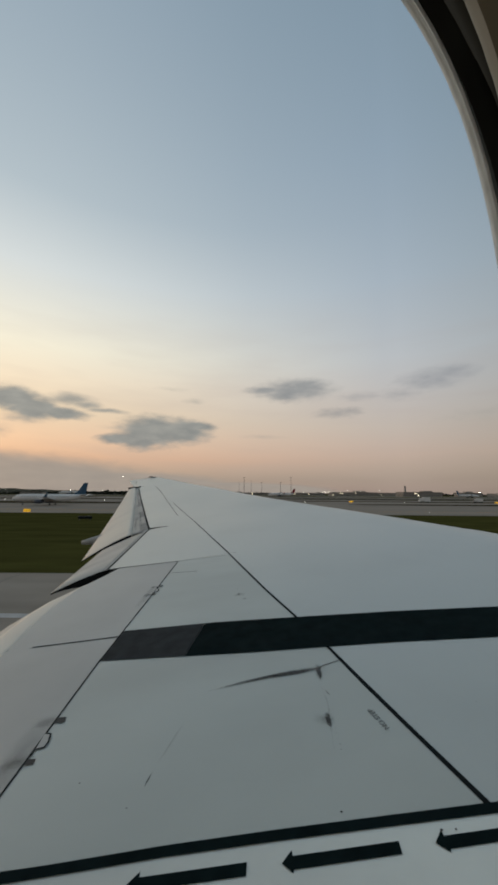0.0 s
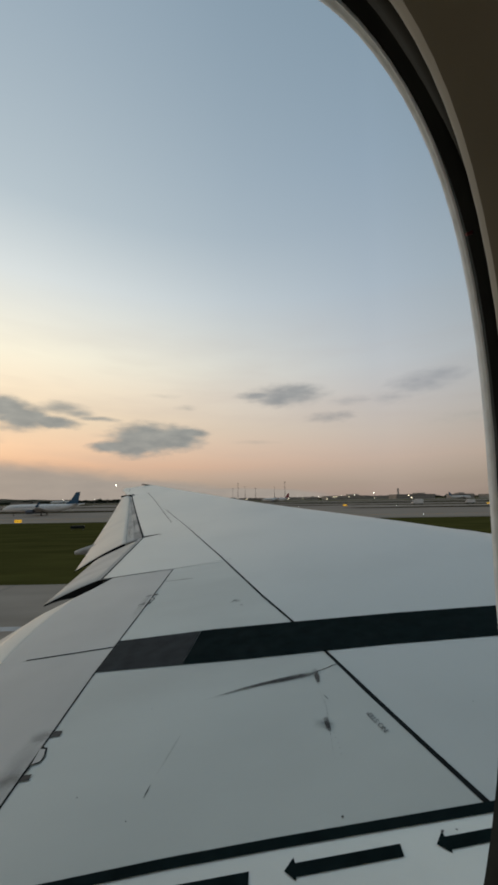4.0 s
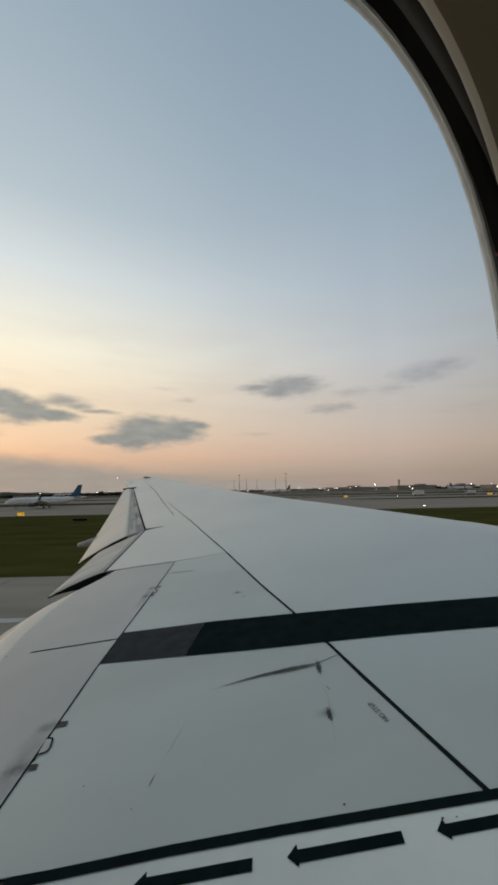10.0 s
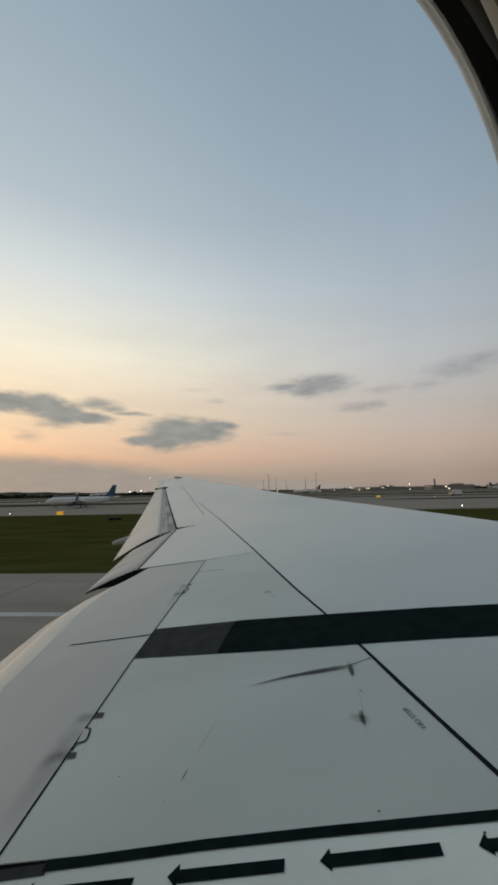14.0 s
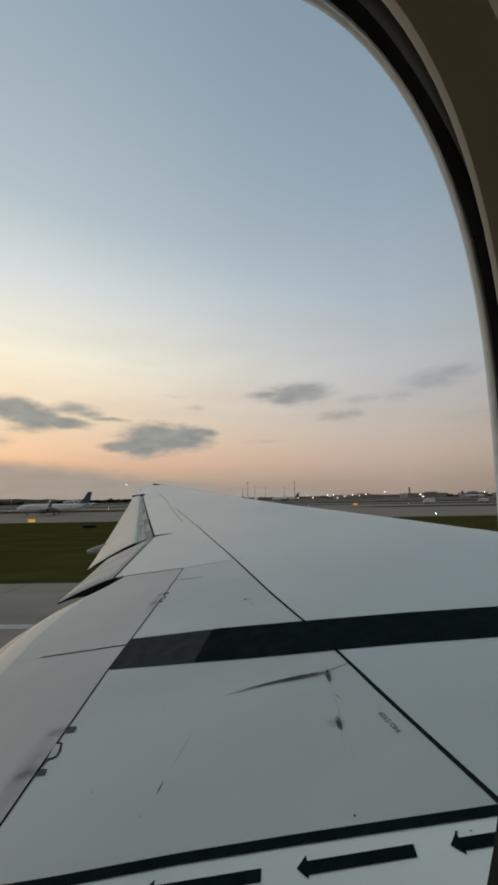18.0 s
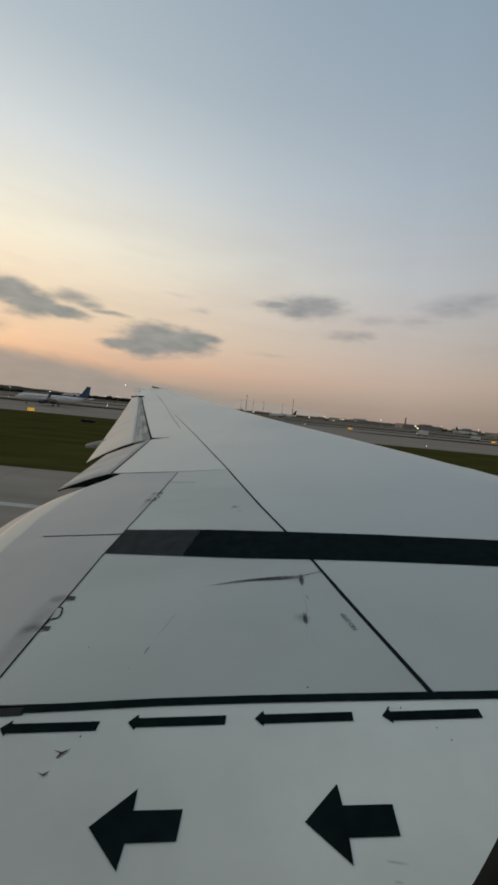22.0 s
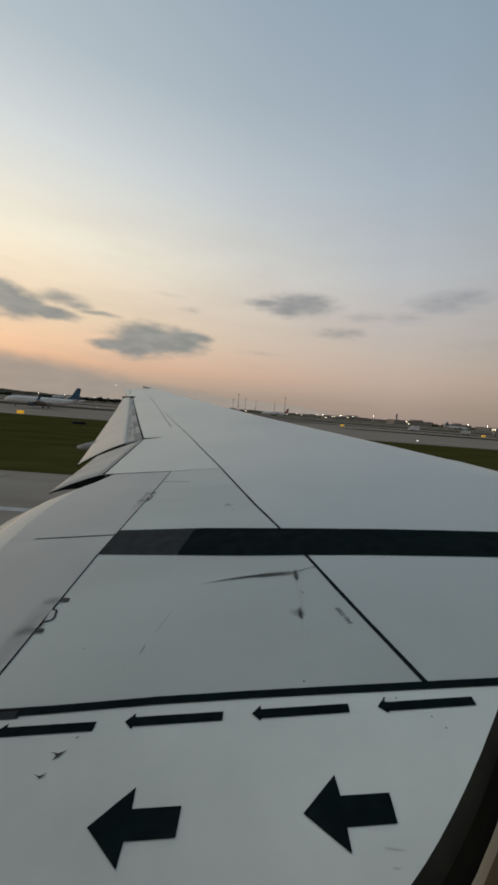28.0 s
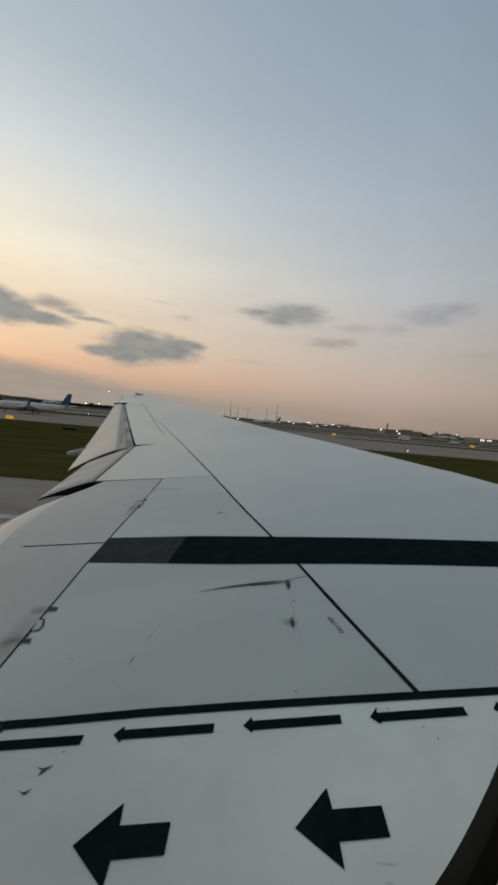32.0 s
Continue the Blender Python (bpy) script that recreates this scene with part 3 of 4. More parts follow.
part("panel_mark", strip_on_wing("panel_mark", [(-0.515, 2.27), (-0.40, 2.62)], 0.03, 0.002, 6), M_FAINT, wing)
for x0, y0, x1, y1, n in ((0.525, 2.66, 0.52, 2.24, 12),):
    for k in range(n):
        x, y = x0 + (x1 - x0) * k / (n - 1) + random.uniform(-.004, .004), y0 + (y1 - y0) * k / (n - 1)
        a = 0.0026
        part("fastener", plan_shape("fastener", [(x + a * math.cos(q * 1.047), y + a * math.sin(q * 1.047)) for q in range(6)], 0.004), M_STENCIL, wing)
for x, y, a in ((0.437, 1.905, 0.012), (-0.596, 2.063, 0.007), (-0.91, 2.244, 0.010), (-0.664, 2.865, 0.007), (0.83, 1.775, 0.012), (0.89, 1.77, 0.008), (1.02, 1.66, 0.008), (1.06, 1.60, 0.008), (-0.09, 4.52, 0.016), (-0.06, 4.5, 0.010), (-0.14, 4.74, 0.010), (1.4, 2.45, 0.005)):
    part("paint_chip", plan_shape("paint_chip", [(x + 0.55 * a * random.uniform(.6, 1.3) * math.cos(q * 0.9), y + 0.55 * a * random.uniform(.5, 1.0) * math.sin(q * 0.9)) for q in range(7)], 0.0045), M_METAL, wing)
for pts, w in (([(0.60, 1.185), (0.70, 1.17)], 0.018), ([(0.615, 1.13), (0.66, 1.125)], 0.014), ([(-0.17, 4.50), (-0.10, 4.58), (-0.03, 4.52)], 0.10), ([(-0.06, 4.44), (-0.01, 4.40)], 0.05)):
    part("paint_scrape", strip_on_wing("paint_scrape", pts, w, 0.003, 5), M_SMUDGE, wing)
for shape in (((-0.79, 1.602), (-0.75, 1.592), (-0.712, 1.606), (-0.735, 1.583), (-0.762, 1.560), (-0.755, 1.586)), ((-0.815, 1.508), (-0.785, 1.498), (-0.755, 1.512), (-0.778, 1.488)), ((-0.70, 1.665), (-0.688, 1.668), (-0.694, 1.656))):
    part("paint_flake", plan_shape("paint_flake", list(shape), 0.0045), M_METAL, wing, "dark bare patch in the paint")
# stencilled warning
font = bpy.data.curves.new("warning_text", "FONT")
font.body, font.size, font.extrude, font.align_x = "NO STEP", 0.045, 0.0008, "CENTER"
txt = new("warning_text", font)
bpy.context.view_layer.update()
txt_mesh = bpy.data.meshes.new_from_object(txt.evaluated_get(bpy.context.evaluated_depsgraph_get()))
bpy.data.objects.remove(txt)
tx, ty, turn = 0.803, 2.425, radians(107)
for v in txt_mesh.vertices:
    a, b = v.co.x, v.co.y
    x, y = tx + a * math.cos(turn) - b * math.sin(turn), ty + a * math.sin(turn) + b * math.cos(turn)
    v.co = (x, y, surf(x, y) + 0.004 + v.co.z)
part("stencilled_warning", txt_mesh, M_STENCIL, wing, "dark stencilled NO STEP warning")

# ---- flaps ----
def flap_mesh(name, stations, thick=0.09, bulge=0.05):
    """A cambered flap. Stations: fore point and aft point, inboard to outboard."""
    rings = []
    for (ax, ay, az), (bx, by, bz) in stations:
        up, lo = [], []
        hump = bulge(ay) if callable(bulge) else bulge
        for k in range(9):
            t = k / 8
            x, y, z = ax + (bx - ax) * t, ay + (by - ay) * t, az + (bz - az) * t
            c = hump * 4 * t * (1 - t) * (1 - 0.4 * t)
            h = thick * (1 - t) * (0.35 + 0.65 * min(1, t * 4)) + 0.008
            up.append((x, y, z + c))
            lo.append((x, y, z + c - h))
        rings.append(up + lo[::-1])
    return loft(name, rings)


inb = []
for k in range(15):
    y = -0.1 + 6.25 * k / 14
    x = trail(y) + 0.03
    z = surf(x, y) - 0.009
    inb.append(((x, y, z), (x - 1.10, y + 0.55 * max(0.0, min(1.0, (y - 4.6) / 1.5)), z - 0.66)))
part("inboard_flap", flap_mesh("inboard_flap", inb, 0.12, lambda y: 0.165 - 0.125 * max(0.0, min(1.0, (y - 4.9) / 1.1))), M_FLAP_SHADED, wing, "brown-grey drooped inboard flap, shading in its colour")
# Highlight on the flap nose, painted as a brighter cream strip.
nose = []
for (ax, ay, az), (bx, by, bz) in inb[2:]:
    hump = 0.165 - 0.125 * max(0.0, min(1.0, (ay - 4.9) / 1.1))
    line = []
    for k in range(6):
        t = 0.30 * k / 5
        line.append((ax + (bx - ax) * t, ay + (by - ay) * t, az + (bz - az) * t + hump * 4 * t * (1 - t) * (1 - 0.4 * t) + 0.004))
    nose.append(line + [(x, y, z - 0.012) for x, y, z in reversed(line)])
part("flap_nose_strip", loft("flap_nose_strip", nose), M_FLAP, wing, "painted cream highlight along the flap nose")
flr = []
for k in range(7):
    t = k / 6
    y = 6.40 + 2.73 * t
    x = trail(y) - 0.02
    z = surf(x, y) - 0.03
    flr.append(((x, y, z), (x - 1.00 - 0.10 * t, y + 0.06 * (1 - t), z - 0.42 - 0.05 * t)))
part("flaperon", flap_mesh("flaperon", flr, 0.10, 0.03), M_FLAPERON, wing, "grey drooped flaperon between the flaps")
# Dark box added for the shaded gap between flap and flaperon.
part("flap_end_rib", box_bm(0.80, 0.36, 0.16, (-2.62, 6.28, surf(-2.3, 6.1) - 0.34), 0.02, Euler((0, radians(-22), 0)).to_matrix().to_4x4()), M_SUB, wing, "dark box filling the shaded flap gap")
cove, outf = [], []
for k in range(45):
    t = k / 44
    y = 9.2 + 8.83 * t
    x = trail(y)
    z = surf(x, y)
    cw = 0.46 * (1 - t) + 0.16 * t
    cove.append(((x, y, z - 0.02), (x - cw, y - 0.02, z - 0.10 * (1 - t) - 0.06)))
    fl = 1.66 * (1 - t) + 0.50 * t
    dr = 0.79 * (1 - t) + 0.08 * t
    outf.append(((x - cw + 0.03, y - 0.02, z - 0.10 * (1 - t) - 0.03), (x - fl, y + 0.1, z - dr)))
ail = []
for k in range(9):
    y = 18.08 + 2.84 * k / 8
    x = trail(y)
    ail.append(((x + 0.05, y, surf(x, y) - 0.002), (x - 0.16, y, surf(x, y) - 0.045)))
part("aileron", flap_mesh("aileron", ail, 0.24, 0.0), M_OUTER, wing, "pale grey aileron outboard of the flap")
# Dark sheet over the flap's inboard end, standing in for its shade.
ends = []
for k in range(9):
    t = k / 8
    (ax, ay, az), (bx, by, bz) = outf[0]
    x, z = ax + (bx - ax) * t, az + (bz - az) * t + 0.05 * 4 * t * (1 - t) * (1 - 0.4 * t)
    ends.append([(x, 9.14 + 0.1 * t, z - 0.012), (x, 9.14 + 0.1 * t, z - 0.11 * (1 - t) - 0.025)])
part("flap_end_plate", loft("flap_end_plate", ends, close=False), M_SUB, wing, "dark sheet for the flap's shaded end")
# The flaperon's shaded end and gap, also drawn as a dark sheet.
fend = []
for k in range(9):
    t = k / 8
    (ax, ay, az), (bx, by, bz) = flr[0]
    x, z = ax + (bx - ax) * t, az + (bz - az) * t + 0.03 * 4 * t * (1 - t) * (1 - 0.4 * t)
    fend.append([(x, 6.385 + 0.07 * t, z - 0.006), (x, 6.385 + 0.07 * t, z - 0.30 * (1 - t) ** 1.6 - 0.03)])
part("flaperon_end_plate", loft("flaperon_end_plate", fend, close=False), M_SUB, wing, "dark sheet for the flaperon's shaded end")
part("flaperon_cove", strip_on_wing("flaperon_cove", [(-2.34, 6.25), (-2.45, 9.15)], 0.13, -0.014, 8), M_COVE, wing, "dirty grey cove strip")
# Shadow lines along the wing's trailing edge, painted as dark strips.
part("cove_shadow_joint", strip_on_wing("cove_shadow_joint", [(-2.30, 6.25), (-2.41, 9.15)], 0.035, -0.006, 8), M_DARK, wing)
part("cove_shadow_joint", strip_on_wing("cove_shadow_joint", [(trail(y) - 0.018, y) for y in (9.2, 10.5, 12, 13.5, 15, 16.5, 18.0)], 0.05, -0.004, 3, 0.035), M_DARK, wing)
for y0, y1, q, w in ((9.22, 11.4, 0.33, 0.12), (9.4, 13.2, 0.16, 0.07), (12.4, 16.6, 0.14, 0.06), (14.6, 17.8, 0.08, 0.05)):
    part("cove_grime", strip_on_wing("cove_grime", [(trail(y0) - q - 0.02, y0), (trail((y0 + y1) / 2) - q, (y0 + y1) / 2), (trail(y1) - q * 0.7, y1)], w, -0.035, 8), M_SMUDGE, wing)
part("flap_cove", flap_mesh("flap_cove", cove, 0.06, 0.0), M_COVE, wing, "dirty grey cove strip ahead of the flap")
def cove_panel(name, y0, y1, q0, q1, mat, label=""):
    """A thin plate on the cove between two stations and two shares of its width."""
    verts = []
    for y in (y0, (y0 + y1) / 2, y1):
        t = (y - 9.2) / 8.83
        x, z, cw = trail(y), surf(trail(y), y), 0.46 * (1 - t) + 0.16 * t
        for q in (q0, q1):
            verts.append((x - cw * q, y, z - 0.02 - (0.10 * (1 - t) + 0.04) * q + 0.006))
    verts += [(x, y, z - 0.005) for x, y, z in verts]
    faces = [(0, 1, 3, 2), (2, 3, 5, 4), (0, 6, 7, 1), (4, 5, 11, 10), (0, 2, 8, 6), (2, 4, 10, 8), (1, 7, 9, 3), (3, 9, 11, 5)]
    part(name, mesh_of(name, verts, faces), mat, wing, label)


for y0, y1, q0, q1, mat in ((9.3, 10.9, 0.55, 0.98, M_COVE_PALE), (9.35, 10.1, 0.10, 0.50, M_COVE_DARK), (10.15, 11.1, 0.14, 0.40, M_COVE_PALE), (11.15, 12.0, 0.12, 0.45, M_COVE_DARK), (10.95, 13.6, 0.60, 0.97, M_COVE), (12.1, 13.2, 0.15, 0.55, M_COVE_PALE),
                            (13.3, 14.1, 0.12, 0.50, M_COVE_DARK), (13.7, 15.6, 0.55, 0.97, M_COVE_PALE), (14.2, 15.9, 0.15, 0.50, M_COVE), (16.0, 17.0, 0.12, 0.60, M_COVE_DARK), (15.7, 17.7, 0.64, 0.97, M_COVE_PALE)):
    cove_panel("cove_panel", y0, y1, q0, q1, mat)
gap_x = trail(18.03)
part("flap_end_gap", box_bm(0.62, 0.10, 0.07, (gap_x - 0.22, 18.06, surf(gap_x, 18.03) - 0.01), 0.01, Euler((0, radians(-6), 0)).to_matrix().to_4x4()), M_SUB, wing, "dark gap at the flap's outer end")
part("tip_light_strip", box_bm(0.44, 0.05, 0.06, (-5.46, TIP_Y + 0.01, surf(-5.46, TIP_Y) + 0.035), 0.015, Euler((0, radians(7), 0)).to_matrix().to_4x4()), M_DARK, wing, "dark navigation light strip at the tip")
part("outboard_flap", flap_mesh("outboard_flap", outf, 0.13, 0.05), M_FLAP, wing, "cream-grey drooped outboard flap")
fair = []
for k in range(11):
    t = k / 10
    r = 0.135 * math.sin(math.pi * (0.04 + 0.90 * t)) ** 0.7 + 0.01
    fair.append([(-3.3 - 1.62 * t, 11.2 + r * 0.8 * math.cos(a * math.pi / 5), surf(-3.2, 11.2) - 0.50 - 0.30 * t + r * math.sin(a * math.pi / 5)) for a in range(10)])
part("flap_track_fairing", loft("flap_track_fairing", fair), M_COVE, wing, "grey pod under the flap")
tip_mast = part("tip_light_mast", loft("tip_light_mast", [[(-6.3 - 0.85 * t + 0.03 * math.cos(a), TIP_Y + 0.05 + 0.03 * math.sin(a), surf(-6.3, TIP_Y) + 0.02 + 0.10 * t) for a in (0, 1.57, 3.14, 4.71)] for t in (0, 0.5, 1)]), M_OUTER, wing)
lamp_bm = bmesh.new()
bmesh.ops.create_icosphere(lamp_bm, subdivisions=2, radius=0.018, matrix=Matrix.Translation((-7.17, TIP_Y + 0.08, surf(-6.3, TIP_Y) + 0.15)))
part("tip_light", lamp_bm, M_LAMP, tip_mast, "small glowing white tip light")

# ---- cabin window and walls ----
WX, WY, WZ, WT, WN = -0.0582, 0.0912, EZ - 0.0090, 0.0716, 2.6895
WN_DIR = Vector((0, math.cos(WT), math.sin(WT)))
WUP = Vector((0, -math.sin(WT), math.cos(WT)))


def window_ring(e, s, n=96):
    """Rounded window outline, e wider than the clear opening and s nearer to the cabin."""
    out = []
    for k in range(n):
        a = 2 * math.pi * k / n
        c, d = math.cos(a), math.sin(a)
        u = (0.125 + e) * math.copysign(abs(c) ** (2 / WN), c)
        v = (0.185 + e) * math.copysign(abs(d) ** (2 / WN), d)
        out.append(Vector((WX + u, WY, WZ)) + WUP * v - WN_DIR * s)
    return out


def wall_ring(w, h, s, n=96):
    out = []
    for k in range(n):
        a = 2 * math.pi * k / n
        c, d = math.cos(a), math.sin(a)
        m = max(abs(c), abs(d))
        out.append(Vector((WX + w * c / m, WY, WZ)) + WUP * (h * d / m) - WN_DIR * s)
    return out


window = thing("cabin_window", "oval airliner cabin window with grey seal and dark gasket", "window")
def seal_ring(e, s0, s1):
    """A window outline whose depth runs from s1 at the sill to s0 at the head."""
    out = []
    for k, p in enumerate(window_ring(e, 0.0)):
        v = (p - Vector((WX, WY, WZ))).dot(WUP) / 0.185
        g = 0.5 + 0.5 * math.tanh((v + 0.25) * 2.2)
        out.append(p - WN_DIR * (s1 + (s0 - s1) * g))
    return out


def seal_edge(s):
    """The outer rim of the seal, set back more at the head and sill than at the sides."""
    out = []
    for p, q in zip(window_ring(0.0027, s), window_ring(0.0056, s)):
        v = (p - Vector((WX, WY, WZ))).dot(WUP) / 0.185
        out.append(p.lerp(q, min(1.0, v * v * 1.6)))
    return out


def recede(rings):
    """Moves outlines outwards towards the sill, where the gasket hides the seal."""
    out = []
    for ring in rings:
        moved = []
        for p, w in zip(ring, window_ring(0.0, 0.0)):
            d = w - Vector((WX, WY, WZ))
            v = d.dot(WUP) / 0.185
            g = max(0.0, min(1.0, (-0.12 - v) / 0.35))
            moved.append(p + d.normalized() * 0.005 * g * g * (3 - 2 * g))
        out.append(moved)
    return out


part("outer_seal", loft("outer_seal", recede([window_ring(0.014, -0.010), seal_edge(-0.006), seal_ring(0.0005, -0.0012, -0.0022), seal_ring(0.0, 0.0004, -0.0014), seal_ring(0.0004, 0.0012, -0.0010), seal_ring(-0.0004, 0.0020, -0.0006), seal_ring(-0.0008, 0.0026, -0.0003), seal_ring(0.001, 0.0038, 0.0006)]), caps=False), M_SEAL, window, "pale grey rubber window seal")
def side_ring(e, s):
    """A window outline whose steps are shallower along the sides than at the head and sill."""
    out = []
    for p, q in zip(window_ring(e, 0.0), window_ring(e * 0.9, 0.0)):
        v = (p - Vector((WX, WY, WZ))).dot(WUP) / 0.185
        g = max(0.0, min(1.0, (abs(v) - 0.2) / 0.6))
        g = g * g * (3 - 2 * g)
        near = max(0.0, min(1.0, (0.0385 - s) / 0.016))
        out.append(q.lerp(p, g) - WN_DIR * s * (1 - 0.15 * (1 - g) * near))
    return out


def gasket_ring():
    """The gasket's inner rim, which covers the seal towards the sill."""
    out = []
    for p, q in zip(seal_ring(-0.0006, 0.0034, 0.0001), seal_ring(-0.0024, 0.0034, 0.0001)):
        v = (p - Vector((WX, WY, WZ))).dot(WUP) / 0.185
        g = max(0.0, min(1.0, (0.05 - v) / 0.6))
        out.append(p.lerp(q, g * g * (3 - 2 * g)))
    return out


def head_ring(e, s, e2, s2):
    """A window outline that runs at e and s along the sides and the sill, at e2 and s2 round the head."""
    out = []
    for p, q in zip(side_ring(e, s), side_ring(e2, s2)):
        v = (p - Vector((WX, WY, WZ))).dot(WUP) / 0.185
        g = max(0.0, min(1.0, (v - 0.34) / 0.40))
        out.append(p.lerp(q, g * g * (3 - 2 * g)))
    return out


part("gasket_rim", loft("gasket_rim", [seal_ring(0.002, 0.0032, 0.0), gasket_ring(), head_ring(-0.0026, 0.0078, -0.0016, 0.0042)], caps=False), M_RIM, window, "lighter grey rim of the gasket")
part("gasket", loft("gasket", [head_ring(-0.0026, 0.0078, -0.0016, 0.0042), side_ring(-0.0028, 0.009), head_ring(-0.0038, 0.0125, -0.0034, 0.0105), head_ring(-0.0047, 0.0172, -0.0036, 0.0112), head_ring(-0.0040, 0.0178, -0.0028, 0.0122)], caps=False), M_GASKET, window, "black rubber gasket")
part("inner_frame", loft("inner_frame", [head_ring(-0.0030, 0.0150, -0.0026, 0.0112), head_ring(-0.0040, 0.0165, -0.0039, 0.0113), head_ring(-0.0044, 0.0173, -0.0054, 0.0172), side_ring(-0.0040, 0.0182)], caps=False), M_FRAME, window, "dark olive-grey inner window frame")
part("reveal_lip", loft("reveal_lip", [side_ring(-0.0045, 0.0180), side_ring(-0.0053, 0.0174), side_ring(-0.0059, 0.0177), side_ring(-0.0063, 0.0184), side_ring(-0.0066, 0.0196), side_ring(-0.0068, 0.0212)], caps=False), M_LIP, window, "rounded plastic lip, paled for its edge highlight")
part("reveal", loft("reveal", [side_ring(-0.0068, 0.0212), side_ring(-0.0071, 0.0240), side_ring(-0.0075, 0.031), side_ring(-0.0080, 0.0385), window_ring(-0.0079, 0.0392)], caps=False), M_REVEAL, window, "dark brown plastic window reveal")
tick = Vector((WX + 0.1185, WY, WZ)) + WUP * 0.0783 - WN_DIR * 0.0095
part("red_thread", box_bm(0.0065, 0.0008, 0.0006, tick, 0.0001, Euler((0, radians(-25), 0)).to_matrix().to_4x4()), M_RED, window, "tiny red thread on the gasket")

wall_out = part("wall_window_side", loft("wall_window_side", [window_ring(-0.0079, 0.0391), window_ring(-0.0086, 0.042), window_ring(-0.008, 0.050), window_ring(-0.005, 0.057), window_ring(0.004, 0.061), window_ring(0.03, 0.063), wall_ring(1.9, 1.0, 0.064), wall_ring(1.9, 1.0, 0.02), window_ring(0.06, 0.012), window_ring(0.03, -0.004)], caps=False), M_PANEL)
tagged(wall_out, "beige cabin sidewall panel round the window", "wall", kind="structure")
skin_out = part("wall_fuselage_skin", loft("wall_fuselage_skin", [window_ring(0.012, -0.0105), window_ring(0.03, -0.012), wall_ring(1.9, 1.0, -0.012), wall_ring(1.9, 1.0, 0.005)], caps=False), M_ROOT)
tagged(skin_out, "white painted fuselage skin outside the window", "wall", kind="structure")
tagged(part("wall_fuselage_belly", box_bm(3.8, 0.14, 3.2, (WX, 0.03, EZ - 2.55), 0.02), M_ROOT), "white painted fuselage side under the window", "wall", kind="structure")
# the fuselage side goes on fore and aft of the cabin window
# Out of view; added to block sky and shade the wing root.
SIDE = ((0.05, -3.9), (0.085, -2.6), (0.09, -1.2), (0.085, 0.0), (0.0, 0.6), (-0.15, 1.06), (-0.38, 1.4), (-1.0, 1.92), (-2.0, 2.25), (-3.2, 2.32))


def fuselage_side(x0, x1, pts):
    rings = []
    for k in range(9):
        x = x0 + (x1 - x0) * k / 8
        rings.append([(x, y, EZ + z) for y, z in pts] + [(x, y - 0.09, EZ + z - 0.04) for y, z in reversed(pts)])
    return loft("fuselage_side", rings)


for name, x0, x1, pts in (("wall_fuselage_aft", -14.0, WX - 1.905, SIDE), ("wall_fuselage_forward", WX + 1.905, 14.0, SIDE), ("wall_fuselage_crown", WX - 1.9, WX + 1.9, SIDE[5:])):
    tagged(part(name, fuselage_side(x0, x1, pts), M_ROOT), "white painted unseen fuselage side that shades the wing", "wall", kind="structure")
for name, size, at, mat, label in (("floor", (3.8, 4.4, 0.06), (WX, -2.2, EZ - 1.06), M_CARPET, "dark carpeted cabin floor"), ("ceiling", (3.8, 4.4, 0.06), (WX, -2.2, EZ + 1.02), M_PANEL, "pale cabin ceiling panel"),
                                   ("wall_far_side", (3.8, 0.06, 2.2), (WX, -4.43, EZ), M_PANEL, "beige cabin wall opposite"), ("wall_forward", (0.06, 4.5, 2.2), (WX + 1.93, -2.2, EZ), M_PANEL, "beige cabin partition"),
                                   ("wall_aft", (0.06, 4.5, 2.2), (WX - 1.93, -2.2, EZ), M_PANEL, "beige cabin partition")):
    tagged(part(name, box_bm(*size, at, 0.01), mat), label, "wall" if "wall" in name else name, kind="structure")

# ---- airfield ----
def slab(name, x0, x1, y0, y1, z, mat, label, category, h=0.5, n=1):
    v = [(x0, y0, z), (x1, y0, z), (x1, y1, z), (x0, y1, z), (x0, y0, z - h), (x1, y0, z - h), (x1, y1, z - h), (x0, y1, z - h)]
    f = [(0, 1, 2, 3), (0, 4, 5, 1), (1, 5, 6, 2), (2, 6, 7, 3), (3, 7, 4, 0)]
    return tagged(part(name, mesh_of(name, v, f), mat), label, category, kind="structure")


ground_n = 24
gv, gf = [], []
for j in range(ground_n + 1):
    for i in range(ground_n + 1):
        gv.append((-4500 + 9000 * i / ground_n, -600 + 5200 * j / ground_n, -0.05))
for j in range(ground_n):
    for i in range(ground_n):
        a = j * (ground_n + 1) + i
        gf.append((a, a + 1, a + ground_n + 2, a + ground_n + 1))
tagged(part("ground", mesh_of("ground", gv, gf), M_GRASS), "dark green mown airfield grass", "grass", kind="structure")
slab("runway", -900, 900, -40, 25.6, 0.0, M_ASPHALT, "worn grey concrete runway", "runway")
slab("runway_edge_line", -900, 900, 16.78, 17.32, 0.006, M_LINE, "white painted runway edge line", "marking", 0.004)
slab("apron", -2600, 2600, 97, 560, 0.0, M_CONCRETE, "pale grey concrete taxiways and apron", "apron")
slab("apron_far", -2600, 2600, 690, 880, 0.0, M_CONCRETE, "pale grey concrete far apron", "apron")
slab("taxi_line", -1500, 1500, 114.6, 115.2, 0.006, M_YLINE, "yellow painted taxiway line", "marking", 0.004)
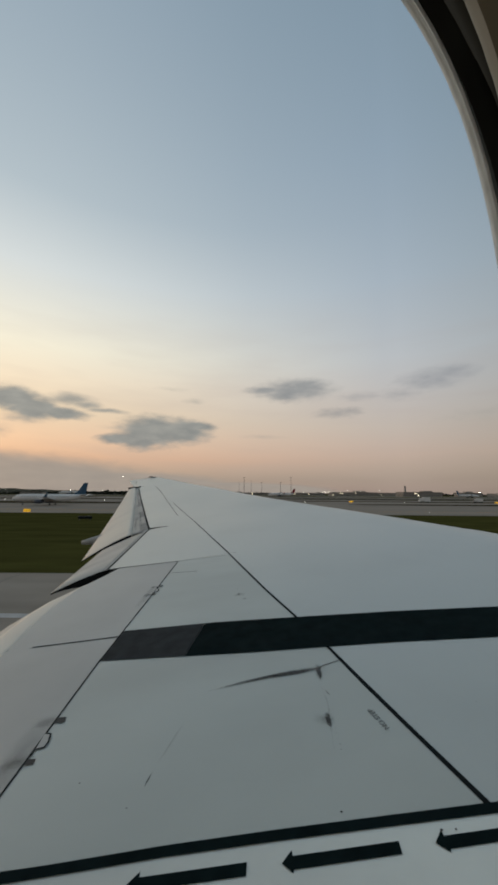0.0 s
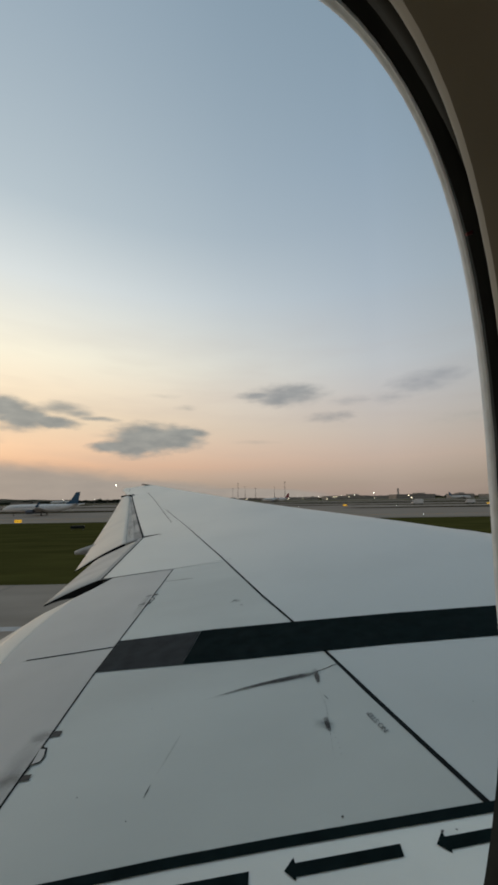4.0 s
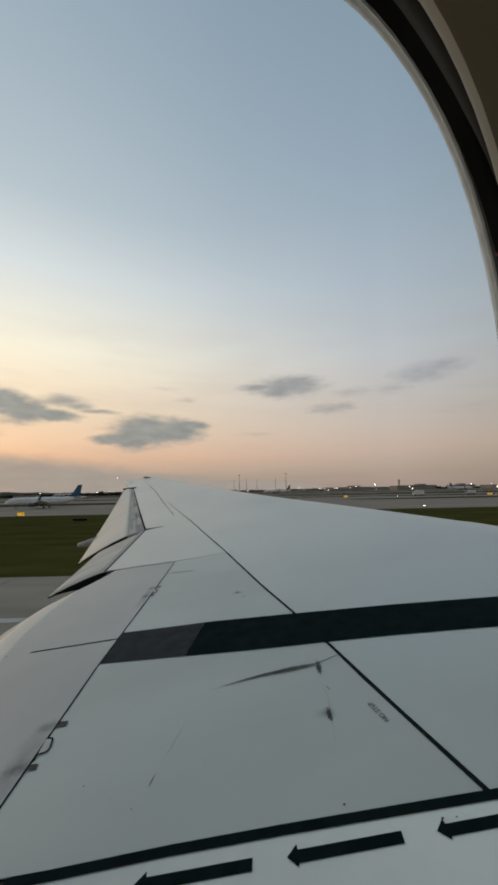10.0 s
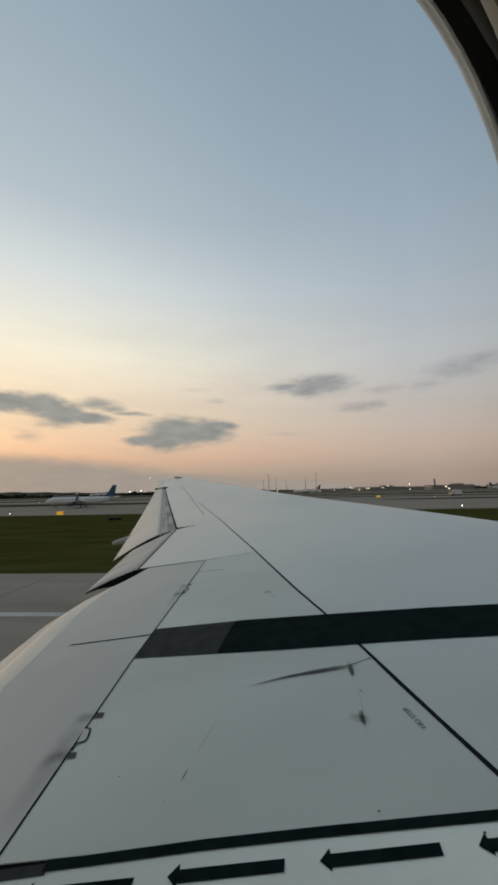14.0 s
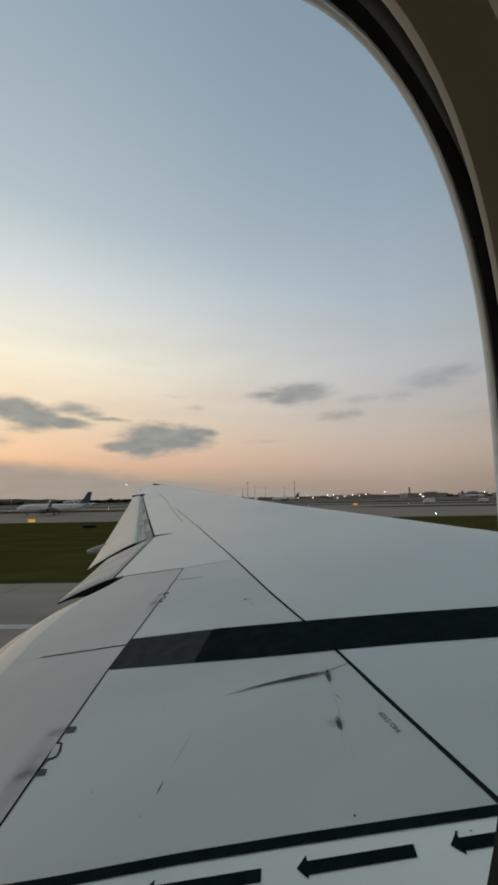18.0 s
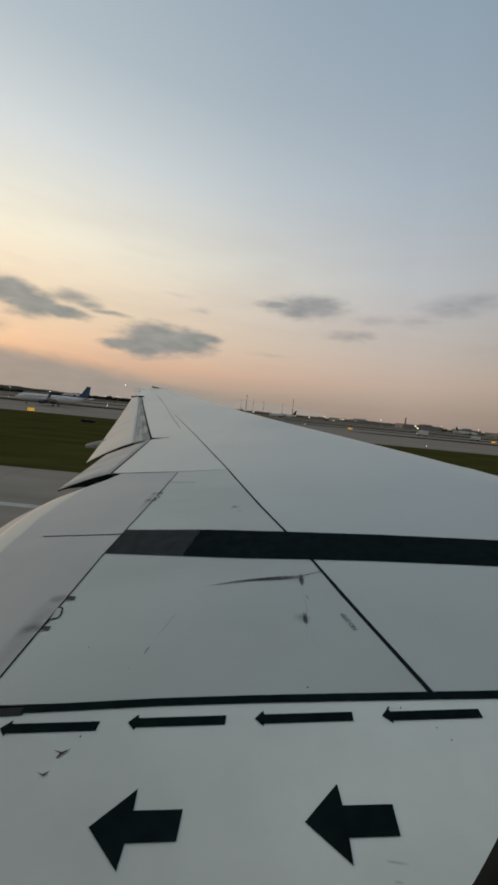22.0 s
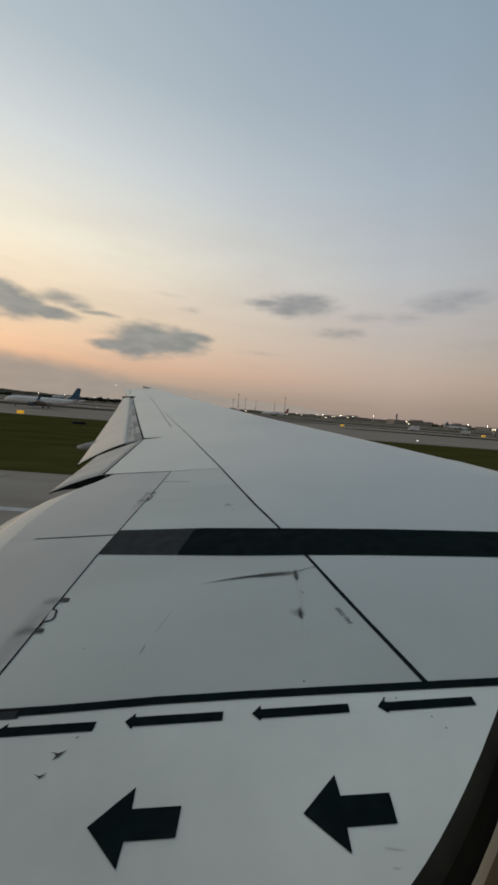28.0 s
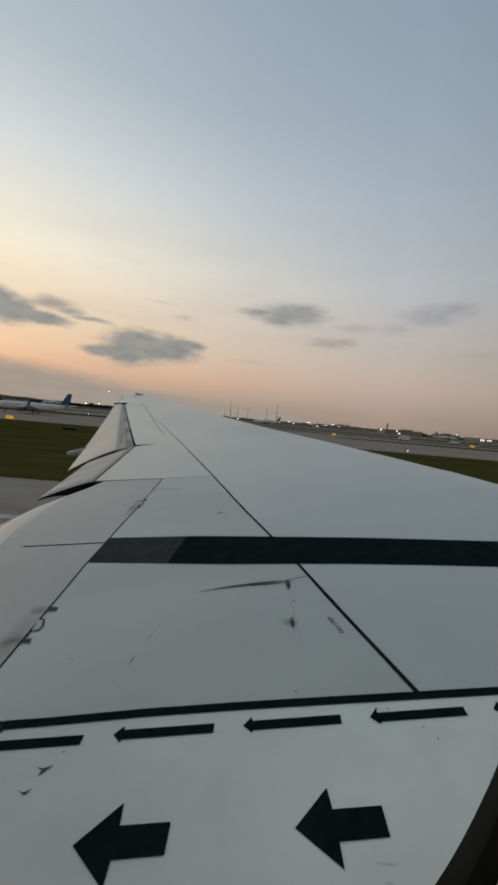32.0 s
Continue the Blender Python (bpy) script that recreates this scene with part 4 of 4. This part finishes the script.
for k in range(-40, 60):
    x = k * 7.5
    tagged(part("runway_joint", mesh_of("runway_joint", [(x, 8, 0.004), (x + 0.05, 8, 0.004), (x + 0.05, 25.6, 0.004), (x, 25.6, 0.004)], [(0, 1, 2, 3)]), M_JOINT), kind="structure", label="dark tar joint in the runway", category="joint") if -12 < k < 3 else None

def grass_island(x, y, w, d):
    """A long grass island with rounded ends between the taxiways."""
    pts = []
    for k in range(24):
        a = 2 * math.pi * k / 24
        c, e = math.cos(a), math.sin(a)
        pts.append((x + w / 2 * math.copysign(abs(c) ** 0.6, c), y + d / 2 * math.copysign(abs(e) ** 0.8, e), 0.03))
    me = mesh_of("grass_island", pts + [(p[0], p[1], -0.2) for p in pts], [tuple(range(24))] + [(k, 24 + k, 24 + (k + 1) % 24, (k + 1) % 24) for k in range(24)])
    tagged(part("grass_island", me, M_FAR_GRASS), "dark grass island between the taxiways", "grass", kind="structure")


for x, y, w, d in ((-420, 192, 800, 46), (-300, 300, 560, 40), (-520, 430, 700, 70), (480, 188, 860, 34), (400, 252, 620, 40), (440, 345, 900, 60), (40, 262, 150, 22), (260, 420, 800, 50), (-120, 480, 300, 50), (700, 520, 600, 50)):
    grass_island(x, y, w, d)


def airliner(name, at, heading, tail, label, length=38.0):
    s = length / 38.0
    jet = thing(name, label, "airliner", at=at)
    jet.rotation_euler = (0, 0, radians(heading))
    prof = [(-19, 0.25, 3.2), (-18.4, 0.9, 3.3), (-17, 1.5, 3.5), (-15, 1.9, 3.7), (-11, 1.98, 3.8), (0, 1.98, 3.8), (8, 1.98, 3.8), (12, 1.7, 4.1), (16, 1.0, 4.7), (19, 0.3, 5.2)]
    body = part("fuselage", loft("fuselage", [[(x * s, r * s * math.cos(a * math.pi / 10), (z + r * math.sin(a * math.pi / 10)) * s) for a in range(20)] for x, r, z in prof]), M_JET, jet)
    def fin(nm, pts, t, mat, axis):
        bm = bmesh.new()
        vs = []
        for q in (-1, 1):
            vs.append([bm.verts.new((x * s, (y + q * t if axis == "y" else y) * s, (z + q * t if axis == "z" else z) * s)) for x, y, z in pts])
        bm.faces.new(vs[0])
        bm.faces.new(vs[1][::-1])
        n = len(pts)
        for k in range(n):
            bm.faces.new((vs[0][k], vs[1][k], vs[1][(k + 1) % n], vs[0][(k + 1) % n]))
        bmesh.ops.recalc_face_normals(bm, faces=bm.faces)
        part(nm, bm, mat, jet)
    fin("tail_fin", [(12.0, 0, 5.4), (14.6, 0, 7.6), (17.2, 0, 11.8), (19.2, 0, 11.8), (18.2, 0, 5.6)], 0.18, tail, "y")
    for q in (-1, 1):
        fin("stabiliser", [(15.2, q * 0.6, 5.2), (18.4, q * 6.2, 5.7), (19.8, q * 6.2, 5.7), (18.6, q * 0.5, 5.2)], 0.10, M_JET, "z")
        fin("wing", [(-5.5, q * 1.6, 2.8), (1.5, q * 10, 3.7), (4.6, q * 17, 4.4), (6.2, q * 17, 4.4), (4.6, q * 6, 3.3), (3.6, q * 1.6, 2.8)], 0.16, M_JET, "z")
        fin("winglet", [(4.6, q * 17, 4.4), (6.2, q * 17.5, 6.6), (7.0, q * 17.5, 6.6), (6.2, q * 17, 4.4)], 0.06, tail, "y")
        part("engine", loft("engine", [[(x * s, (q * 5.8 + r * math.cos(a * math.pi / 7)) * s, (2.0 + r * math.sin(a * math.pi / 7)) * s) for a in range(14)] for x, r in ((-4.8, 0.8), (-4.3, 1.05), (-2.2, 1.1), (-0.2, 0.7))]), M_ENGINE, jet)
        leg = part("main_gear_leg", box_bm(0.25 * s, 0.25 * s, 2.2 * s, (1.6 * s, q * 3.0 * s, 1.7 * s), 0.05), M_STEEL, jet)
        part("main_wheel", box_bm(1.0 * s, 0.5 * s, 1.0 * s, (1.6 * s, q * 3.2 * s, 0.5 * s), 0.3 * s), M_TYRE, leg)
    part("nose_wheel", box_bm(0.8 * s, 0.4 * s, 0.8 * s, (-13.5 * s, 0, 0.4 * s), 0.25 * s), M_TYRE, jet)
    part("nose_gear_leg", box_bm(0.2 * s, 0.2 * s, 1.8 * s, (-13.5 * s, 0, 1.4 * s), 0.04), M_STEEL, jet)
    part("cockpit_window", box_bm(1.0 * s, 2.3 * s, 0.5 * s, (-17.1 * s, 0, 4.35 * s), 0.1), M_GLASS_FAR, jet)
    wm = None
    for k in range(24):
        for q in (-1, 1):
            w = part("cabin_pane", box_bm(0.28 * s, 0.04, 0.4 * s, (0, 0, 0)) if wm is None else wm, M_GLASS_FAR, body)
            wm = w.data
            w.location = ((-13 + k * 1.0) * s, q * 1.93 * s, 4.35 * s)
    return jet


airliner("parked_airliner", (-80, 150, 0), 4, M_BLUE, "white twin-engine airliner with blue tail on the taxiway", 29)
airliner("parked_airliner", (46, 520, 0), -12, M_RED, "white airliner with dark red tail on the far apron")
airliner("parked_airliner", (330, 560, 0), 185, M_BLUE, "white airliner with blue tail on the far apron", 36)
airliner("parked_airliner", (-290, 610, 0), 8, M_JET, "plain white airliner far off on the apron", 40)


def service_truck(at, heading, length, mat, label):
    """A small airfield truck: chassis, cab, box body, windscreen and four wheels."""
    tr = thing("service_truck", label, "truck", "airfield service vehicles", at=at)
    tr.rotation_euler = (0, 0, radians(heading))
    h = length * 0.36
    part("chassis", box_bm(length, 1.9, 0.3, (0, 0, 0.65), 0.05), M_STEEL, tr)
    part("box_body", box_bm(length * 0.62, 2.2, h, (length * 0.17, 0, 0.8 + h / 2), 0.08), mat, tr)
    cab = part("cab", box_bm(length * 0.28, 2.1, h * 0.8, (-length * 0.32, 0, 0.8 + h * 0.4), 0.18), mat, tr)
    part("windscreen", box_bm(0.08, 1.8, h * 0.32, (-length * 0.462, 0, 0.8 + h * 0.55), 0.02), M_GLASS_FAR, cab)
    for fx in (-0.3, 0.3):
        for q in (-1, 1):
            ring = [[(fx * length + r * math.cos(a * math.pi / 6), q * (0.95 + dy), 0.45 + r * math.sin(a * math.pi / 6)) for a in range(12)] for r, dy in ((0.30, -0.14), (0.45, -0.10), (0.45, 0.10), (0.30, 0.14))]
            part("wheel", loft("wheel", ring), M_TYRE, tr)


service_truck((112, 238, 0), 4, 7.5, M_JET, "white box truck on the far apron")
service_truck((150, 244, 0), -8, 6.0, M_JET, "small white service truck on the far apron")
service_truck((205, 290, 0), 175, 8.0, M_BLDG, "tan service truck on the far apron")


def guidance_sign(at, w, h, panels):
    sg = thing("taxiway_sign", "yellow lit airfield guidance sign with dark bars" if panels else "dark blank back of a low airfield sign", "sign", at=at)
    box = part("sign_box", box_bm(w, 0.25, h, (0, 0, 0.28 + h / 2), 0.03), M_SIGN if panels else M_DARK, sg)
    part("sign_rim", box_bm(w + 0.08, 0.2, 0.06, (0, 0.02, 0.30 + h), 0.01), M_STEEL, sg)
    for k in range(panels):
        part("sign_bar", box_bm(w * 0.08, 0.02, h * 0.45, (-w / 2 + w * (k + 0.5) / panels, -0.135, 0.28 + h / 2), 0.004), M_DARK, box)
    for q in (-1, 1):
        part("sign_leg", box_bm(0.06, 0.06, 0.34, (q * w * 0.4, 0, 0.12), 0.01), M_STEEL, sg)
    tagged(sg, group="airfield signs")


guidance_sign((-56.5, 95.5, -0.05), 1.7, 0.75, 3)
guidance_sign((-31.5, 72.4, -0.05), 2.6, 0.5, 0)
guidance_sign((-120, 230, -0.05), 3.0, 0.9, 4)
guidance_sign((150, 225, -0.05), 3.0, 0.9, 4)
guidance_sign((190, 228, -0.05), 2.4, 0.9, 3)
guidance_sign((62, 226, -0.05), 2.4, 0.9, 3)


def edge_light(at, mat, label):
    el = thing("edge_light", label, "airfield light", "airfield edge lights", at=at)
    part("stake", box_bm(0.08, 0.08, 0.35, (0, 0, 0.15), 0.01), M_STEEL, el)
    g = bmesh.new()
    bmesh.ops.create_icosphere(g, subdivisions=1, radius=0.11, matrix=Matrix.Translation((0, 0, 0.40)))
    part("lens", g, mat, el)


for k in range(11):
    edge_light((-160 + k * 42, 100 + (k % 3) * 1.5, -0.05), M_LAMP, "small white glowing taxiway edge light")
for k in range(9):
    edge_light((-210 + k * 61, 228, -0.05), M_AMBER if k % 3 == 0 else M_LAMP, "small glowing taxiway edge light")


def polar(az, r):
    return r * math.sin(radians(az)), r * math.cos(radians(az))


def far_building(az, r, w, d, h, rows, label, lit=0.25, extras=()):
    x, y = polar(az, r)
    b = thing("terminal_building", label, "building", "far airport buildings", at=(x, y, 0))
    b.rotation_euler = (0, 0, radians(random.uniform(-8, 8)))
    front = part("wall", box_bm(w, d, h + 0.5, (0, 0, h / 2 - 0.25), 0.15), M_BLDG, b)
    part("roof", box_bm(w + 1.2, d + 1.2, 0.8, (0, 0, h + 0.3), 0.1), M_ROOF, b)
    n = max(3, int(w / 6))
    for row in range(rows):
        for k in range(n):
            part("window", box_bm(w / n * 0.5, 0.3, h / rows * 0.36, (-w / 2 + w * (k + 0.5) / n, -d / 2 - 0.1, h * (row + 0.55) / rows)), M_LIT if random.random() < lit else M_GLASS_FAR, front)
    for ex, ew, eh in extras:
        part("roof_block", box_bm(ew, min(ew, d * 0.5), eh, (ex, 0, h + eh / 2 + 0.5), 0.2), M_BLDG, b)
    return b


for spec in ((24.5, 930, 88, 40, 13, 2, "low tan airport building with a stack", 0.3, ((-30, 3.0, 14), (18, 20, 3))), (30.5, 960, 46, 30, 12, 2, "dark airport hangar block", 0.1, ((0, 14, 3),)),
             (15.5, 1050, 120, 40, 12, 2, "long low tan terminal building", 0.25, ((20, 30, 4),)), (9.0, 1100, 90, 36, 9, 1, "long low tan terminal building", 0.3, ()), (20.0, 1150, 70, 36, 11, 2, "low tan terminal building with lit windows", 0.3, ()),
             (36.0, 1000, 120, 40, 10, 1, "long low terminal building with lit front", 0.6, ()), (42.0, 950, 90, 40, 11, 2, "low tan airport building with lights", 0.4, ()), (1.5, 1150, 80, 30, 8, 1, "low dark far-off service building", 0.2, ()),
             (-30.0, 700, 34, 18, 6, 1, "small pale service building", 0.0, ()), (-24.5, 820, 26, 18, 8, 2, "small dark service building", 0.0, ()), (-37.0, 900, 60, 24, 7, 1, "low dark far-off service building", 0.0, ()), (-18.0, 980, 60, 24, 7, 1, "low dark far-off service building", 0.0, ())):
    far_building(spec[0], spec[1], spec[2], spec[3], spec[4] * 0.72, spec[5], spec[6], spec[7] * 0.32, spec[8])


def mast(az, r, h, heads):
    x, y = polar(az, r)
    m = thing("light_mast", "tall thin grey apron light mast", "mast", "apron light masts", at=(x, y, 0))
    part("pole", loft("pole", [[(w * math.cos(a * 1.047), w * math.sin(a * 1.047), z) for a in range(6)] for w, z in ((0.55, 0), (0.25, h))]), M_STEEL, m)
    frame_part = part("head_frame", box_bm(heads * 1.1, 0.5, 0.6, (0, 0, h), 0.1), M_STEEL, m)
    for k in range(heads if h < 20 else 0):
        part("flood_lamp", box_bm(0.6, 0.4, 0.5, (-heads * 0.5 + k * 1.1, -0.4, h), 0.1), M_LAMP, frame_part)


for az, r, h, heads in ((-0.7, 620, 31, 3), (6.5, 620, 32, 3), (0.4, 900, 34, 3), (2.0, 950, 32, 3), (4.9, 930, 33, 3), (-1.5, 900, 30, 3),
                        (11.5, 900, 9, 3), (12.3, 900, 9, 2), (15.0, 910, 10, 2), (16.8, 900, 10, 2), (19.6, 920, 14, 4), (22.0, 900, 8, 1), (27.5, 900, 10, 1), (31.8, 905, 10, 3), (34.0, 900, 10, 2), (37.5, 900, 12, 3),
                        (8.5, 880, 8, 2), (-21.5, 800, 8, 1), (-25.5, 780, 8, 2), (-28.5, 820, 7, 1), (-33.0, 800, 8, 1), (-19.8, 800, 9, 1)):
    mast(az, r, h, heads)

# the far wooded rise and the tree lines
hv, hf = [], []
for k in range(41):
    az = -62 + 44 * k / 40
    hgt = 9 * math.exp(-((az + 38) / 14) ** 2) + 4.2 + 0.8 * math.sin(az * 1.7)
    for r, q in ((840, 0), (870, 0.55), (910, 0.95), (980, 1.0), (1200, 0.2)):
        x, y = polar(az, r)
        hv.append((x, y, hgt * q - 0.3))
for k in range(40):
    for j in range(4):
        a = k * 5 + j
        hf.append((a, a + 5, a + 6, a + 1))
tagged(part("wooded_rise", mesh_of("wooded_rise", hv, hf, True), M_HILL), "dark low scrub-covered rise on the horizon", "hill", kind="structure")


def tree_belt(name, az0, az1, r, h, count, label, mat):
    """Many small irregular clumps that make up a far wood."""
    verts, faces = [], []
    for k in range(count):
        az = az0 + (az1 - az0) * (k + random.random()) / count
        rr = r * random.uniform(0.97, 1.05)
        x, y = polar(az, rr)
        hh = h * (0.45 + 0.55 * noise.noise((az * 0.9, r * 0.01, 0)) + 0.35 * random.random())
        hh = max(1.0, hh)
        for c in range(5):
            cx, cy, cz = x + random.uniform(-5, 5), y + random.uniform(-4, 4), hh * random.uniform(0.25, 0.85)
            rad = random.uniform(1.4, 3.0) * hh / 8
            b = len(verts)
            for dx, dy, dz in ((1.5, 0, 0), (-1.5, 0, 0), (0, 1, 0), (0, -1, 0), (0.3, 0, 1), (0, 0.2, -1.2)):
                verts.append((cx + dx * rad * random.uniform(.7, 1.3), cy + dy * rad, max(0, cz + dz * rad * random.uniform(.6, 1.2))))
            faces += [(b + i, b + j, b + t) for i, j, t in ((0, 2, 4), (2, 1, 4), (1, 3, 4), (3, 0, 4), (2, 0, 5), (1, 2, 5), (3, 1, 5), (0, 3, 5))]
    tagged(part(name, mesh_of(name, verts, faces), mat), label, "trees", kind="stuff")


tree_belt("far_trees", -60, -16, 835, 9, 520, "dark far tree line on the horizon", M_TREE)
tree_belt("far_trees", -30, 60, 1500, 11, 700, "far tree line behind the airport, paled for haze", M_FARTREE)

# ---- clouds ----
def cloud(lobes, seed, density=0.9, color=(0.262, 0.284, 0.280, 1), sharp=2.0, ragged=1.0, mottle=1.0):
    """A far cloud made of soft lobes, each (azimuth, elevation, half width, half height) in degrees."""
    r = 3600.0
    a0, a1 = min(a - 1.6 * w for a, e, w, h in lobes) - 2, max(a + 1.6 * w for a, e, w, h in lobes) + 2
    e0, e1 = min(e - 1.6 * h for a, e, w, h in lobes) - 1, max(e + 1.6 * h for a, e, w, h in lobes) + 1
    az, el = (a0 + a1) / 2, (e0 + e1) / 2
    c = Vector((r * math.cos(radians(el)) * math.sin(radians(az)), r * math.cos(radians(el)) * math.cos(radians(az)), r * math.sin(radians(el)) + EZ))
    sx, sz = r * math.cos(radians(el)) * math.tan(radians((a1 - a0) / 2)), r * math.tan(radians((e1 - e0) / 2))
    m = bpy.data.materials.new("grey_cloud")
    m.use_nodes = True
    nt = m.node_tree
    nt.nodes.remove(nt.nodes["Principled BSDF"])
    tc = nt.nodes.new("ShaderNodeTexCoord")

    def noisy(scale, detail, rough, shift):
        mp = nt.nodes.new("ShaderNodeMapping")
        mp.inputs["Location"].default_value, mp.inputs["Scale"].default_value = (seed * 3.7 + shift, seed * 1.9, shift), scale
        nt.links.new(tc.outputs["UV"], mp.inputs[0])
        nz = nt.nodes.new("ShaderNodeTexNoise")
        nz.inputs["Scale"].default_value, nz.inputs["Detail"].default_value, nz.inputs["Roughness"].default_value = 1.0, detail, rough
        nt.links.new(mp.outputs[0], nz.inputs["Vector"])
        return nz.outputs[0]

    sp = nt.nodes.new("ShaderNodeSeparateXYZ")
    nt.links.new(tc.outputs["UV"], sp.inputs[0])
    u = math_node(nt, "ADD", sp.outputs[0], math_node(nt, "MULTIPLY", math_node(nt, "SUBTRACT", noisy((0.5, 1.0, 1), 3, 0.42, 11.0), 0.5), 2.2 * ragged))
    v = math_node(nt, "ADD", sp.outputs[1], math_node(nt, "MULTIPLY", math_node(nt, "SUBTRACT", noisy((0.45, 0.9, 1), 3, 0.42, 37.0), 0.5), 1.0 * ragged))
    shape = None
    for a, e, w, h in lobes:
        du = math_node(nt, "POWER", math_node(nt, "ABSOLUTE", math_node(nt, "DIVIDE", math_node(nt, "SUBTRACT", u, a - az), w)), 2.0)
        dv = math_node(nt, "POWER", math_node(nt, "ABSOLUTE", math_node(nt, "DIVIDE", math_node(nt, "SUBTRACT", v, e - el), h)), 2.0)
        one = math_node(nt, "SUBTRACT", 1.78, math_node(nt, "SQRT", math_node(nt, "ADD", du, dv)))
        shape = one if shape is None else math_node(nt, "MAXIMUM", shape, one)
    body = math_node(nt, "ADD", shape, math_node(nt, "MULTIPLY", math_node(nt, "SUBTRACT", noisy((0.6, 1.5, 1), 3, 0.42, 0.0), 0.5), 1.5 * ragged))
    f = math_node(nt, "MULTIPLY", body, sharp * 0.32, clamp=True)
    n2 = nt.nodes.new("ShaderNodeMapRange")
    n2.interpolation_type = "SMOOTHSTEP"
    nt.links.new(f, n2.inputs["Value"])
    n2.inputs["To Max"].default_value = density
    inner = noisy((0.35, 0.9, 1), 3, 0.5, 71.0)
    em, tr = nt.nodes.new("ShaderNodeEmission"), nt.nodes.new("ShaderNodeBsdfTransparent")
    nt.links.new(ramp(nt, [(0.30, tuple(c * (1 - 0.10 * mottle) for c in color[:3]) + (1,)), (0.70, (color[0] * (1 + 0.22 * mottle), color[1] * (1 + 0.17 * mottle), color[2] * (1 + 0.12 * mottle), 1))], inner), em.inputs[0])
    mx = nt.nodes.new("ShaderNodeMixShader")
    nt.links.new(n2.outputs[0], mx.inputs[0])
    nt.links.new(tr.outputs[0], mx.inputs[1])
    nt.links.new(em.outputs[0], mx.inputs[2])
    nt.links.new(mx.outputs[0], nt.nodes["Material Output"].inputs[0])
    # a fine sheet cut to the cloud's outline
    du, dv = (a1 - a0) / 2, (e1 - e0) / 2
    nx, ny = math.ceil(du * 5), math.ceil(dv * 10)
    index, verts, uvs, faces = {}, [], [], []

    def corner(i, k):
        if (i, k) not in index:
            index[i, k] = len(verts)
            p, q = 2 * i / nx - 1, 2 * k / ny - 1
            verts.append((-p * sx, q * sz, 0))
            uvs.append((p * du, q * dv))
        return index[i, k]

    for i in range(nx):
        for k in range(ny):
            p, q = (2 * (i + 0.5) / nx - 1) * du + az, (2 * (k + 0.5) / ny - 1) * dv + el
            if min(math.hypot((p - a) / w, (q - e) / h) + 0.25 * noise.noise((p * 0.9, q * 1.8, seed)) for a, e, w, h in lobes) < 2.0:
                faces.append((corner(i + 1, k), corner(i, k), corner(i, k + 1), corner(i + 1, k + 1)))
    me = mesh_of("cloud", verts, faces)
    uv = me.uv_layers.new(name="uv")
    for loop in me.loops:
        uv.data[loop.index].uv = uvs[loop.vertex_index]
    ob = part("cloud", me, m)
    ob.matrix_world = look(c, (0, 0, EZ))
    ob.visible_shadow = False
    tagged(ob, "soft slate-grey evening cloud low in the sky", "cloud", "evening clouds", kind="structure")


cloud([(-14.6, 9.1, 3.9, 1.8), (-10.4, 9.3, 3.2, 1.45), (-16.6, 8.1, 2.6, 1.4), (-19.6, 7.8, 2.3, 0.65), (-8.2, 10.2, 2.2, 0.6)], 1, 0.93, sharp=2.8, ragged=0.5)
cloud([(-37.6, 12.2, 3.2, 1.1), (-33.4, 12.2, 2.7, 1.2), (-31.0, 11.2, 2.7, 1.25), (-27.6, 10.9, 2.8, 0.65)], 2, 0.92, sharp=2.8, ragged=0.5)
cloud([(-26.4, 12.9, 2.3, 0.72), (-24.2, 12.3, 1.8, 0.5), (-21.6, 11.7, 2.4, 0.32)], 3, 0.80, sharp=1.9, ragged=0.5)
cloud([(7.2, 15.8, 4.6, 1.25), (8.6, 16.4, 3.2, 0.9), (2.6, 15.9, 2.6, 0.5), (6.0, 15.1, 3.4, 0.8)], 4, 0.86, (0.262, 0.284, 0.300, 1), sharp=2.0, ragged=0.55)
cloud([(27.2, 16.0, 3.6, 1.15), (29.6, 16.4, 2.6, 0.95)], 5, 0.72, (0.29, 0.312, 0.342, 1), sharp=1.8, ragged=0.55)
cloud([(13.4, 12.1, 2.6, 0.62), (15.4, 12.3, 1.8, 0.5)], 6, 0.62, (0.27, 0.28, 0.292, 1), sharp=1.7, ragged=0.7)
cloud([(17.2, 14.4, 2.6, 0.5), (22.6, 14.3, 2.4, 0.65)], 7, 0.5, (0.30, 0.315, 0.335, 1), sharp=1.4, ragged=0.8)
cloud([(-8.7, 13.9, 1.3, 0.36)], 8, 0.45, sharp=1.4, ragged=0.6)
cloud([(-12.2, 15.6, 1.9, 0.30)], 9, 0.28, sharp=1.2, ragged=0.6)
cloud([(-34.9, 7.9, 1.5, 0.7), (-32.4, 9.5, 1.8, 0.4)], 10, 0.6, sharp=1.3, ragged=0.8)
cloud([(-20.5, 9.6, 1.5, 0.3), (1.9, 8.8, 3.0, 0.3)], 11, 0.28, sharp=1.2, ragged=0.6)
cloud([(33.0, 10.6, 4.5, 0.7)], 12, 0.28, sharp=1.0, ragged=0.8)
cloud([(-40.0, 0.3, 17.0, 3.4), (-22.0, 0.3, 12.0, 1.85), (-6.0, 0.4, 12.0, 0.95)], 13, 0.88, (0.350, 0.316, 0.280, 1), 5.2, 0.14, 0.3)
